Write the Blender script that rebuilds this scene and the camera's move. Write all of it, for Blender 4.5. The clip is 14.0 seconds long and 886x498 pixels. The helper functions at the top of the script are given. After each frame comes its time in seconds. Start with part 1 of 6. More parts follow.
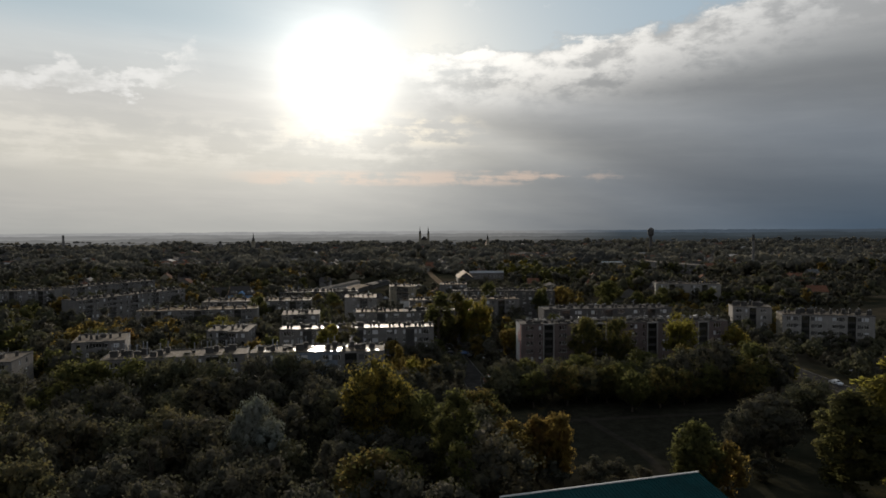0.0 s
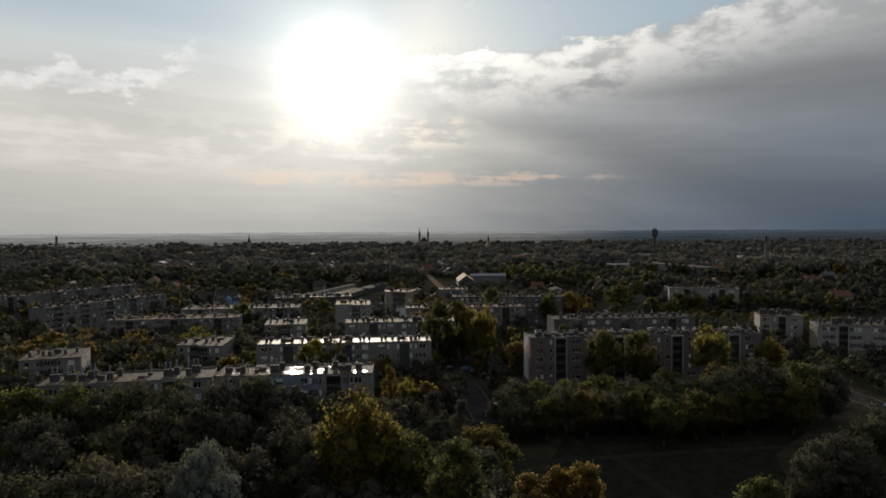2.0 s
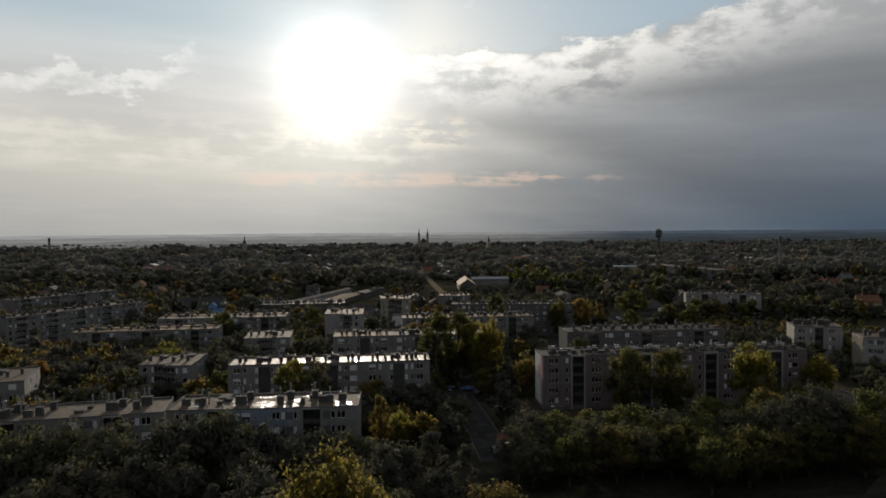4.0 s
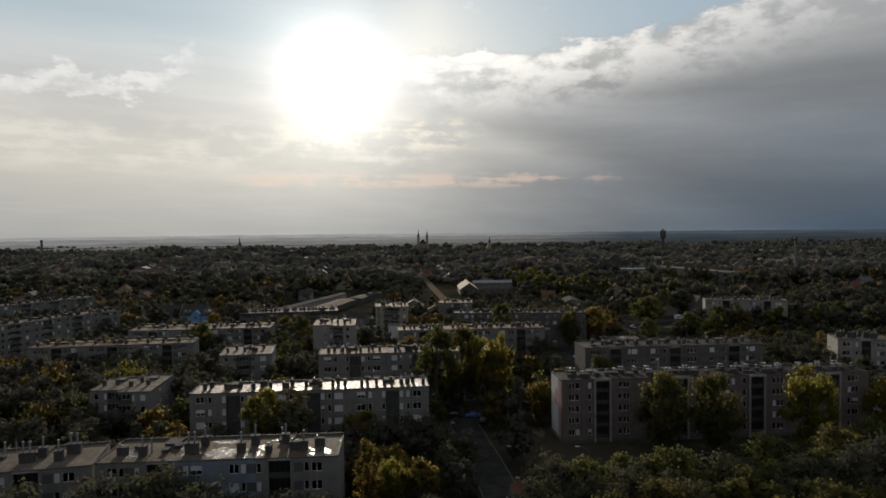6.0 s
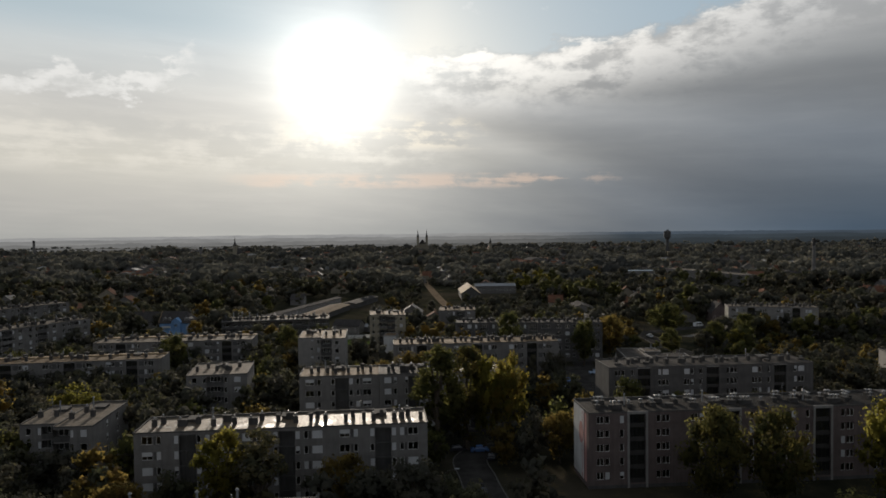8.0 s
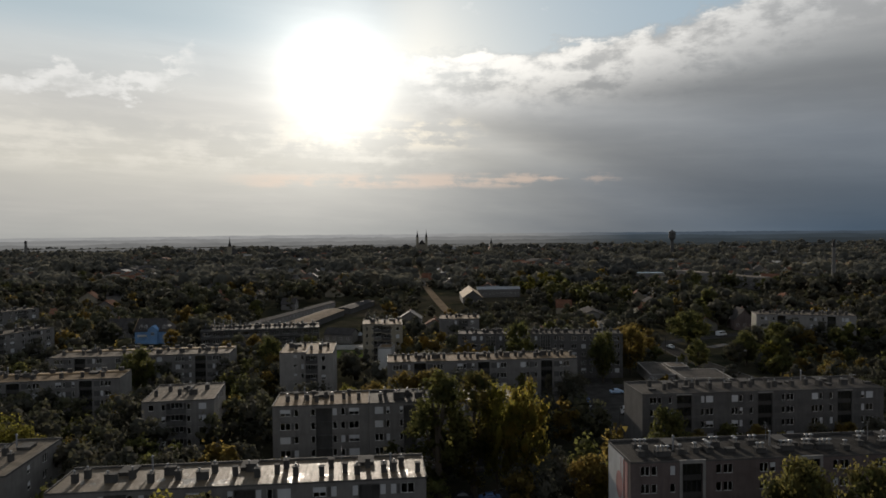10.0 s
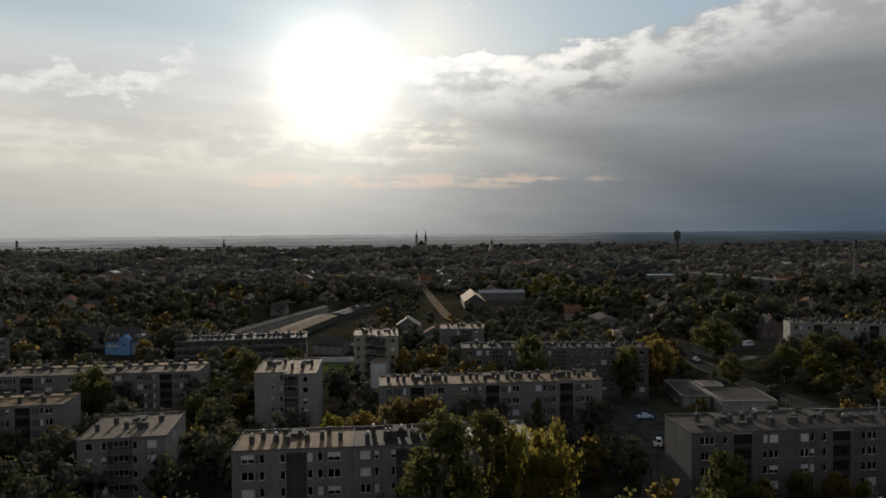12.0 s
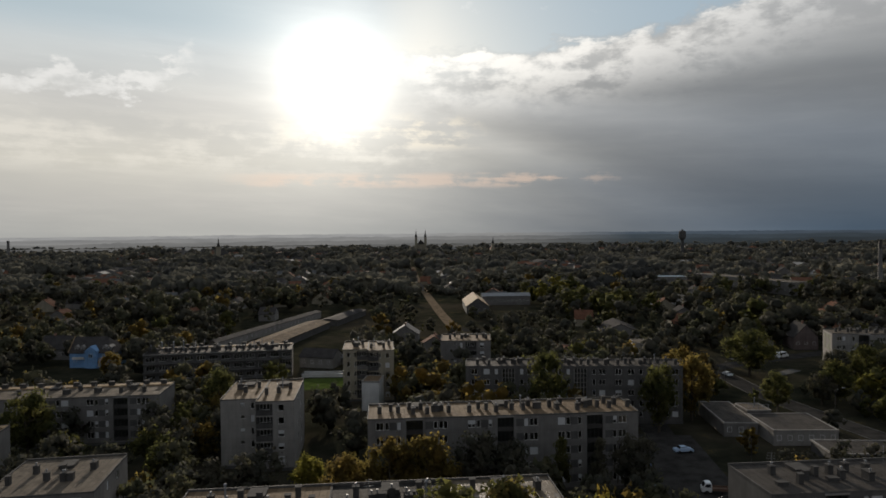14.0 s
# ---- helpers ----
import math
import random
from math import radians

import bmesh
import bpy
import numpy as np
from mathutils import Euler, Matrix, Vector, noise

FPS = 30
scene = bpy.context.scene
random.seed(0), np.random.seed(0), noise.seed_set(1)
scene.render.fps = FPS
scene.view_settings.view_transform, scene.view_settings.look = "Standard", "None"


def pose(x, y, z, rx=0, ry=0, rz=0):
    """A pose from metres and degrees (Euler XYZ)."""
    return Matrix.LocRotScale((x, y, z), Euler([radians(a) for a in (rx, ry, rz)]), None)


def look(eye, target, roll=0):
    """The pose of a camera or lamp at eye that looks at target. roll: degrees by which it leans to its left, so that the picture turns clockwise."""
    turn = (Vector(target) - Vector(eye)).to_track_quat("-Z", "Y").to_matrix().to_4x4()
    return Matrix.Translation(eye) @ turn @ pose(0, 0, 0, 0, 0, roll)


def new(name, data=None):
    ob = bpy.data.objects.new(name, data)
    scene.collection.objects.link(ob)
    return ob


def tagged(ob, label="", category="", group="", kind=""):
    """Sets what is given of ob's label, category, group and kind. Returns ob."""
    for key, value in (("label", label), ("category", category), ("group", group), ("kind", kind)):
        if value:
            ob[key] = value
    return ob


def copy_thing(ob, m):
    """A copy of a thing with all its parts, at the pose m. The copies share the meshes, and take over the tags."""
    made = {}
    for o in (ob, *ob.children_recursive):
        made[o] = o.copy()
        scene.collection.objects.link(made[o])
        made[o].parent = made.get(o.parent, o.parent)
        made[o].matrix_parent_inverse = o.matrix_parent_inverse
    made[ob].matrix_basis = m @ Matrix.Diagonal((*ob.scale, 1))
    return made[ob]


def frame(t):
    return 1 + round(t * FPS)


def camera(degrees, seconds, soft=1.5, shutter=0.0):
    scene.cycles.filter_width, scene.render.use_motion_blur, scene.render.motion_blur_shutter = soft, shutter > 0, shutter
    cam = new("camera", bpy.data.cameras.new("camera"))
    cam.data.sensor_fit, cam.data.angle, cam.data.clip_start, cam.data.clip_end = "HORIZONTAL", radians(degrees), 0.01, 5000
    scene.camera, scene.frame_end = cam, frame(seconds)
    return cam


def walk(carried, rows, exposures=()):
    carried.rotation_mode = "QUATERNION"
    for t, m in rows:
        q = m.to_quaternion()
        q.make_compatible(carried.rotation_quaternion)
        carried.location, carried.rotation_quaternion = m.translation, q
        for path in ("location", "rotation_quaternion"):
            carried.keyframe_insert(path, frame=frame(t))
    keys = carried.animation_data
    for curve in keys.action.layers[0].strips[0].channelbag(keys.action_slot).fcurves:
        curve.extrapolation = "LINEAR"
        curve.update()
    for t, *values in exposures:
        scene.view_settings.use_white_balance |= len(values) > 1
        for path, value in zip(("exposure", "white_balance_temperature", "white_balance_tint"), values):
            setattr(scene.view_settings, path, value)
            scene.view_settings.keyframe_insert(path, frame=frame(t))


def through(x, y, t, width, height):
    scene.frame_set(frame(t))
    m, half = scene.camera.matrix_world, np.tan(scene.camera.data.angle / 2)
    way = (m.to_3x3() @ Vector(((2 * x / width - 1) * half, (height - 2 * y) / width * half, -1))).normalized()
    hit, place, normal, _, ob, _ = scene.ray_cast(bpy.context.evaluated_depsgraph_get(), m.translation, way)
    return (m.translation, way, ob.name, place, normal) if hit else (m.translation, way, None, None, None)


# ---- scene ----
import itertools

PATH = [
    (0.0, (0.00, -0.00, 49.31), (-1.25, 999.52, 18.41), -0.354),
    (0.5, (0.12, 6.77, 49.31), (-1.07, 1006.29, 18.55), -0.353),
    (1.0, (0.22, 13.53, 49.36), (-0.96, 1013.07, 18.79), -0.358),
    (1.5, (0.30, 20.32, 49.47), (-0.92, 1019.86, 19.14), -0.366),
    (2.0, (0.35, 27.13, 49.58), (-0.92, 1026.68, 19.51), -0.377),
    (2.5, (0.37, 33.96, 49.68), (-0.90, 1033.52, 19.84), -0.390),
    (3.0, (0.36, 40.82, 49.78), (-0.88, 1040.38, 20.14), -0.409),
    (5.5, (-0.02, 75.24, 50.32), (-0.39, 1074.84, 22.33), -0.586),
    (6.0, (-0.10, 82.13, 50.43), (-0.47, 1081.74, 22.64), -0.604),
    (6.5, (-0.18, 89.02, 50.52), (-0.53, 1088.64, 22.81), -0.612),
    (7.0, (-0.26, 95.92, 50.61), (-0.56, 1095.54, 22.94), -0.617),
    (7.5, (-0.35, 102.84, 50.66), (-0.52, 1102.46, 23.10), -0.614),
    (8.0, (-0.46, 109.79, 50.70), (-0.50, 1109.42, 23.25), -0.608),
    (10.5, (-1.12, 144.86, 50.71), (-0.47, 1144.49, 23.68), -0.547),
    (11.0, (-1.23, 151.88, 50.71), (-0.34, 1151.52, 23.66), -0.542),
    (11.5, (-1.34, 158.91, 50.71), (-0.20, 1158.54, 23.60), -0.539),
    (12.0, (-1.47, 165.93, 50.73), (-0.20, 1165.57, 23.67), -0.534),
    (12.5, (-1.60, 172.94, 50.74), (-0.18, 1172.58, 23.60), -0.532),
    (13.0, (-1.71, 179.94, 50.75), (-0.16, 1179.56, 23.40), -0.535),
    (13.5, (-1.82, 186.91, 50.76), (-0.17, 1186.53, 23.14), -0.542),
    (14.0, (-1.94, 193.88, 50.76), (-0.31, 1193.48, 22.84), -0.553),
]


cam = camera(66, 14.0, 1.7)
walk(cam, [(t, look(eye, target, roll)) for t, eye, target, roll in PATH])

# ---- world, sun ----
SUN_AZ, SUN_EL = -8.7, 12.2          # degrees: from +y towards +x, above the horizon
sun_dir = Vector((math.sin(radians(SUN_AZ)) * math.cos(radians(SUN_EL)),
                  math.cos(radians(SUN_AZ)) * math.cos(radians(SUN_EL)),
                  math.sin(radians(SUN_EL))))
SKY = 0.1


class Nodes:
    """Short hand for node trees."""

    def __init__(self, tree):
        self.tree = tree

    def node(self, kind):
        return self.tree.nodes.new(kind)

    def put(self, sock, value):
        if value is None:
            return
        if isinstance(value, bpy.types.NodeSocket):
            self.tree.links.new(value, sock)
        else:
            if isinstance(value, tuple) and len(value) == 3 and sock.type == "RGBA":
                value = (*value, 1.0)
            sock.default_value = value

    def m(self, op, a, b=None, c=None, clamp=False):
        n = self.node("ShaderNodeMath")
        n.operation, n.use_clamp = op, clamp
        for i, v in enumerate((a, b, c)):
            self.put(n.inputs[i], v)
        return n.outputs[0]

    def add(self, a, b):
        return self.m("ADD", a, b)

    def mul(self, a, b):
        return self.m("MULTIPLY", a, b)

    def sub(self, a, b):
        return self.m("SUBTRACT", a, b)

    def step(self, x, lo, hi, smooth=True, a=0.0, b=1.0):
        n = self.node("ShaderNodeMapRange")
        n.interpolation_type = "SMOOTHSTEP" if smooth else "LINEAR"
        for i, v in enumerate((x, lo, hi, a, b)):
            self.put(n.inputs[i], v)
        return n.outputs[0]

    def mix(self, f, a, b, mode="MIX"):
        n = self.node("ShaderNodeMix")
        n.data_type, n.blend_type = "RGBA", mode
        self.put(n.inputs[0], f)
        self.put(n.inputs[6], a)
        self.put(n.inputs[7], b)
        return n.outputs[2]

    def ramp(self, f, stops):
        n = self.node("ShaderNodeValToRGB")
        el = n.color_ramp.elements
        while len(el) < len(stops):
            el.new(0.5)
        for e, (p, c) in zip(el, stops):
            e.position, e.color = p, (*c, 1.0)
        self.put(n.inputs[0], f)
        return n.outputs[0]

    def noise(self, vec, scale, detail=4.0, rough=0.55, colour=False):
        n = self.node("ShaderNodeTexNoise")
        self.put(n.inputs["Vector"], vec)
        n.inputs["Scale"].default_value = scale
        n.inputs["Detail"].default_value = detail
        n.inputs["Roughness"].default_value = rough
        return n.outputs[1 if colour else 0]

    def vec(self, x, y, z):
        n = self.node("ShaderNodeCombineXYZ")
        for i, v in enumerate((x, y, z)):
            self.put(n.inputs[i], v)
        return n.outputs[0]

    def vmath(self, op, a, b):
        n = self.node("ShaderNodeVectorMath")
        n.operation = op
        self.put(n.inputs[0], a)
        self.put(n.inputs[1], b)
        return n.outputs["Value" if op in ("DOT_PRODUCT", "LENGTH") else "Vector"]


world = bpy.data.worlds.new("sky")
scene.world = world
world.use_nodes = True
w = Nodes(world.node_tree)
world.node_tree.nodes.clear()
nish = w.node("ShaderNodeTexSky")
nish.sky_type, nish.sun_disc = "NISHITA", False
nish.sun_elevation, nish.sun_rotation = radians(SUN_EL), radians(SUN_AZ)
nish.dust_density, nish.altitude = 2.0, 100
way = w.node("ShaderNodeTexCoord").outputs["Generated"]
sep = w.node("ShaderNodeSeparateXYZ")
w.put(sep.inputs[0], way)
DEG = 57.29578
az = w.mul(w.m("ARCTAN2", sep.outputs[0], sep.outputs[1]), DEG)
el = w.mul(w.m("ARCSINE", sep.outputs[2]), DEG)
ang = w.mul(w.m("ARCCOSINE", w.m("MINIMUM", w.vmath("DOT_PRODUCT", way, tuple(sun_dir)), 0.99999)), DEG)
# thin haze towards the sun, a thick deck to its right
hazy = w.ramp(w.m("DIVIDE", el, 40.0), [(0.0, (.43, .425, .40)), (.06, (.49, .475, .44)), (.14, (.61, .585, .52)), (.25, (.645, .63, .59)),
                                        (.40, (.55, .61, .64)), (.6, (.45, .52, .57)), (1.0, (.25, .32, .42))])
deck = w.ramp(w.m("DIVIDE", el, 40.0), [(0.0, (.165, .182, .200)), (.068, (.205, .219, .233)), (.185, (.298, .305, .308)),
                                        (.29, (.37, .375, .375)), (.36, (.43, .43, .42)), (.6, (.40, .42, .44)), (1.0, (.22, .28, .36))])
blue_deck = w.ramp(w.m("DIVIDE", el, 40.0), [(0.0, (.075, .108, .150)), (.068, (.112, .138, .170)), (.185, (.195, .215, .238)),
                                             (.29, (.285, .298, .308)), (.36, (.38, .385, .385)), (.6, (.36, .385, .41)), (1.0, (.22, .28, .36))])
big = w.noise(w.vec(w.mul(az, .035), w.add(w.mul(el, .16), w.mul(az, .012)), 3.7), 1.0, 5.0, .55)
fine = w.noise(w.vec(w.mul(az, .14), w.mul(el, .45), 1.3), 1.0, 8.0, .62)
lumpy = w.noise(w.vec(w.mul(az, .38), w.mul(el, .75), 6.4), 1.0, 8.0, .6)
streak = w.noise(w.vec(w.mul(az, .075), w.add(w.mul(el, .85), w.mul(az, .02)), 8.1), 1.0, 7.0, .62)
right = w.step(w.add(az, w.mul(w.sub(big, .5), 16.0)), -13.0, 17.0)
deck = w.mix(w.step(w.add(az, w.mul(w.sub(big, .5), 10.0)), 8.0, 33.0), deck, blue_deck)
sky = w.mix(right, hazy, deck)
sky = w.mix(w.step(big, .35, .7), sky, w.mix(1.0, sky, (.84, .85, .87), "MULTIPLY"))
sky = w.mix(w.mul(w.step(streak, .45, .7), .22), sky, w.mix(1.0, sky, (1.28, 1.26, 1.24), "MULTIPLY"))
# beams of light and shade that fan out under the deck's edge
fan = w.mul(w.m("ARCTAN2", w.sub(el, SUN_EL), w.sub(az, SUN_AZ)), DEG)
fan = w.add(fan, w.mul(w.sub(fine, .5), 3.0))
beams = 1.0
for at, wide, gain in ((-2.2, 2.6, -.17), (-7.6, 2.6, .15), (-15.5, 3.6, -.12), (-21.5, 3.0, .07), (-29.0, 3.5, -.05)):
    beams = w.add(w.mul(w.m("POWER", 2.71828, w.mul(w.m("POWER", w.m("DIVIDE", w.m("ABSOLUTE", w.sub(fan, at)), wide), 2.0), -1.0)), gain), beams)
under = w.mul(w.step(az, -4.0, 6.0), w.step(el, 15.0, 11.0))
sky = w.mix(under, sky, w.mix(1.0, sky, w.vec(beams, beams, beams), "MULTIPLY"))
# the deck's bright lumpy upper edge and the clear sky over it
edge = w.add(w.add(14.0, w.mul(w.mul(az, az), .0046)), w.add(w.mul(w.sub(fine, .5), 3.4), w.mul(w.sub(lumpy, .5), 3.4)))
over = w.sub(el, edge)
side = w.step(az, -6.0, .0)
rim = w.mul(w.mul(w.step(over, -6.0, -.4), w.step(over, .6, -.1)), side)
tops = w.mix(w.step(az, 3.0, 32.0), (1.0, .97, .91), (.66, .66, .65))
sky = w.mix(w.mul(rim, w.step(w.add(w.mul(fine, .4), w.mul(lumpy, .6)), .40, .58, True, .12, 1.0)), sky, tops)
clear = w.mix(.85, w.mix(1.0, nish.outputs[0], (SKY, SKY, SKY), "MULTIPLY"), (.33, .445, .54))
sky = w.mix(w.mul(w.mul(w.step(over, -.3, .9), side), .95), sky, clear)
wisp = w.mul(w.mul(w.step(lumpy, .62, .75), w.step(over, .5, 2.0)), side)
sky = w.mix(w.mul(wisp, .5), sky, (.75, .76, .76))
lclear = w.mul(w.step(el, 13.5, 16.5), w.step(az, -7.0, -20.0))
sky = w.mix(w.mul(lclear, .8), sky, (.42, .51, .56))
# puffs to the left
puffn = w.noise(w.vec(w.mul(az, .26), w.mul(el, .50), 2.9), 1.0, 8.0, .62)
puff = w.mul(w.step(w.sub(puffn, w.mul(w.m("ABSOLUTE", w.sub(el, w.add(12.2, w.mul(w.add(az, 21.0), .16)))), .075)), .43, .52), w.step(az, -18.6, -20.5))
sky = w.mix(w.mul(puff, w.step(lumpy, .34, .62, True, .1, .8)), sky, (.82, .81, .785))
# cream bars low to the left, warm ones under the sun
bars = w.mul(w.mul(w.step(w.add(w.mul(streak, .45), w.mul(lumpy, .55)), .44, .60), w.mul(w.step(el, 4.2, 6.0), w.step(el, 9.6, 7.6))), w.step(az, 4.0, -6.0))
sky = w.mix(w.mul(bars, .55), sky, (.80, .76, .68))
warm = w.mul(w.mul(w.step(w.add(w.mul(streak, .5), w.mul(lumpy, .5)), .47, .58), w.mul(w.step(el, 3.3, 3.9), w.step(el, 5.0, 4.4))), w.mul(w.step(az, -19.0, -13.0), w.step(az, 18.0, 8.0)))
sky = w.mix(w.mul(warm, .45), sky, (.80, .58, .44))
gold = w.mul(w.mul(w.step(w.add(w.mul(streak, .4), w.mul(lumpy, .6)), .46, .58), w.mul(w.step(el, 6.4, 7.4), w.step(el, 10.0, 8.6))), w.mul(w.step(az, -15.0, -10.0), w.step(az, 5.0, 0.0)))
sky = w.mix(w.mul(gold, .6), sky, (.93, .83, .66))
# overhead and behind, the same grey deck closes the sky
away = w.m("MAXIMUM", w.step(w.m("ABSOLUTE", az), 38.0, 80.0), w.step(el, 22.0, 42.0))
sky = w.mix(away, sky, w.mix(w.step(big, .3, .7), (.226, .247, .282), (.272, .296, .332)))
# the sun's glow in the thin cloud
rag = w.m("MAXIMUM", w.add(w.mul(ang, w.add(1.0, w.mul(w.sub(fine, .5), .55))), w.mul(w.sub(lumpy, .5), 1.6)), 0.0)
g1 = w.mul(w.m("POWER", 2.71828, w.mul(w.m("POWER", w.m("DIVIDE", rag, 3.35), 1.8), -1.0)), 1.25)
g2 = w.mul(w.m("POWER", 2.71828, w.mul(ang, -1 / 6.5)), .58)
gl = w.add(w.mul(g1, w.step(w.add(w.mul(fine, .5), w.mul(lumpy, .5)), .3, .7, True, .7, 1.3)), g2)
sky = w.mix(1.0, sky, w.mix(1.0, w.vec(gl, gl, gl), (1.0, .96, .86), "MULTIPLY"), "ADD")
sky = w.mix(w.step(el, -1.0, -.2), (.05, .05, .045), sky)
bg = w.node("ShaderNodeBackground")
w.put(bg.inputs[0], w.mix(1.0, sky, (1 / SKY, 1 / SKY, 1 / SKY), "MULTIPLY"))
bg.inputs[1].default_value = SKY
w.put(w.node("ShaderNodeOutputWorld").inputs[0], bg.outputs[0])

lamp = bpy.data.lights.new("sun", "SUN")
lamp.energy, lamp.angle, lamp.color = 3.4, radians(0.6), (1.0, .87, .72)
sun = new("sun", lamp)
sun.matrix_world = look((0, 0, 300), Vector((0, 0, 300)) - sun_dir)

# ---- materials ----


def material(name, build):
    mat = bpy.data.materials.new(name)
    mat.use_nodes = True
    mat.node_tree.nodes.clear()
    k = Nodes(mat.node_tree)
    out = k.node("ShaderNodeOutputMaterial")
    k.put(out.inputs[0], build(k))
    return mat


def surface(k, colour, rough=.8, metal=0.0, bump=None, height=.02, spec=.5):
    p = k.node("ShaderNodeBsdfPrincipled")
    k.put(p.inputs["Base Color"], colour)
    k.put(p.inputs["Roughness"], rough)
    k.put(p.inputs["Metallic"], metal)
    k.put(p.inputs["Specular IOR Level"], spec)
    if bump is not None:
        b = k.node("ShaderNodeBump")
        b.inputs["Distance"].default_value = height
        k.put(b.inputs["Height"], bump)
        k.put(p.inputs["Normal"], b.outputs[0])
    return p.outputs[0]


def place(k):
    """Position in the world, in metres."""
    return k.node("ShaderNodeNewGeometry").outputs["Position"]


def local(k):
    return k.node("ShaderNodeTexCoord").outputs["Object"]


def chance(k):
    return k.node("ShaderNodeObjectInfo").outputs["Random"]


def stained(name, colour, rough=.85, amount=.35, metal=0.0, spec=.3, grain=6.0, streaky=True, joints=False):
    """A plain surface with blotches, rain streaks and grain."""
    def build(k):
        p = local(k)
        sp = k.node("ShaderNodeSeparateXYZ")
        k.put(sp.inputs[0], p)
        blotch = k.noise(p, .35, 5.0, .6)
        run = k.noise(k.vec(k.mul(sp.outputs[0], 1.6), k.mul(sp.outputs[1], 1.6), k.mul(sp.outputs[2], .12)), 1.0, 4.0, .6) if streaky else k.noise(p, 1.3, 4.0, .6)
        g = k.noise(p, grain, 3.0, .6)
        f = k.add(k.mul(blotch, .5), k.add(k.mul(run, .35), k.mul(g, .15)))
        dark = tuple(c * (1 - amount) for c in colour)
        light = tuple(min(.95, c * (1 + amount * .6)) for c in colour)
        c = k.mix(k.step(f, .32, .68), dark, light)
        if joints:
            # weathered joints between the storey-high panels
            across = k.step(k.m("ABSOLUTE", k.sub(k.m("FRACT", k.m("DIVIDE", k.sub(sp.outputs[2], .75), 2.83)), .5)), .482, .494)
            along = k.step(k.m("ABSOLUTE", k.sub(k.m("FRACT", k.m("DIVIDE", sp.outputs[0], 3.2)), .5)), .484, .494)
            c = k.mix(k.mul(k.m("MAXIMUM", across, along), .30), c, tuple(.45 * x for x in colour))
        c = k.mix(k.mul(k.sub(chance(k), .5), .5), c, k.mix(1.0, c, (.82, .82, .84), "MULTIPLY"))
        return surface(k, c, k.step(g, .2, .8, True, rough - .08, min(1.0, rough + .08)), metal, g, .01, spec)
    return material(name, build)


def roof_felt(name, colour, wet, pools=None):
    """Felt in strips, with seams, stones and standing water."""
    def build(k):
        p = local(k)
        sp = k.node("ShaderNodeSeparateXYZ")
        k.put(sp.inputs[0], p)
        strip = k.m("FRACT", sp.outputs[0])
        seam = k.step(k.m("ABSOLUTE", k.sub(strip, .5)), .40, .49)
        wave = k.noise(k.vec(k.m("FLOOR", sp.outputs[0]), k.mul(sp.outputs[1], .25), 0.0), 1.7, 2.0, .5)
        blotch = k.noise(p, .30, 5.0, .62)
        g = k.noise(p, 9.0, 3.0, .65)
        f = k.add(k.mul(wave, .45), k.add(k.mul(blotch, .4), k.mul(g, .15)))
        c = k.mix(k.step(f, .3, .7), tuple(x * .62 for x in colour), tuple(min(.9, x * 1.25) for x in colour))
        c = k.mix(k.mul(seam, .5), c, tuple(x * .4 for x in colour))
        pool = k.step(k.add(k.mul(wave, .16), k.mul(k.noise(p, .20, 4.0, .6), .94)), .76 - (pools or wet) * .2, .82 - (pools or wet) * .2)
        dry = .80 - .30 * wet
        # crumpled, torn sheets; creases and tears drawn darker
        crease = k.m("ABSOLUTE", k.sub(k.noise(p, 1.1, 3.0, .6), .5))
        torn = k.step(k.noise(p, .85, 5.0, .7), .60, .64)
        c = k.mix(k.mul(k.step(crease, .012, .0), .55), c, tuple(x * .35 for x in colour))
        c = k.mix(k.mul(torn, .6), c, tuple(x * .3 for x in colour))
        pool = k.mul(pool, k.step(torn, 0.0, 1.0, True, 1.0, .1))
        wetness = .31 if wet > .5 else .25
        rough = k.mix(pool, k.vec(dry, dry, dry), k.vec(wetness, wetness, wetness))
        c = k.mix(k.mul(pool, .45), c, tuple(x * .35 for x in colour))
        h = k.mul(k.add(k.mul(g, .4), k.add(k.mul(seam, .6), k.add(wave, k.mul(k.m("MINIMUM", crease, .08), 9.0)))), k.step(pool, 0.0, 1.0, True, 1.0, .45))
        return surface(k, c, rough, 0.0, h, .03, k.step(pool, 0.0, 1.0, False, .035 + .16 * wet * wet, .42))
    return material(name, build)


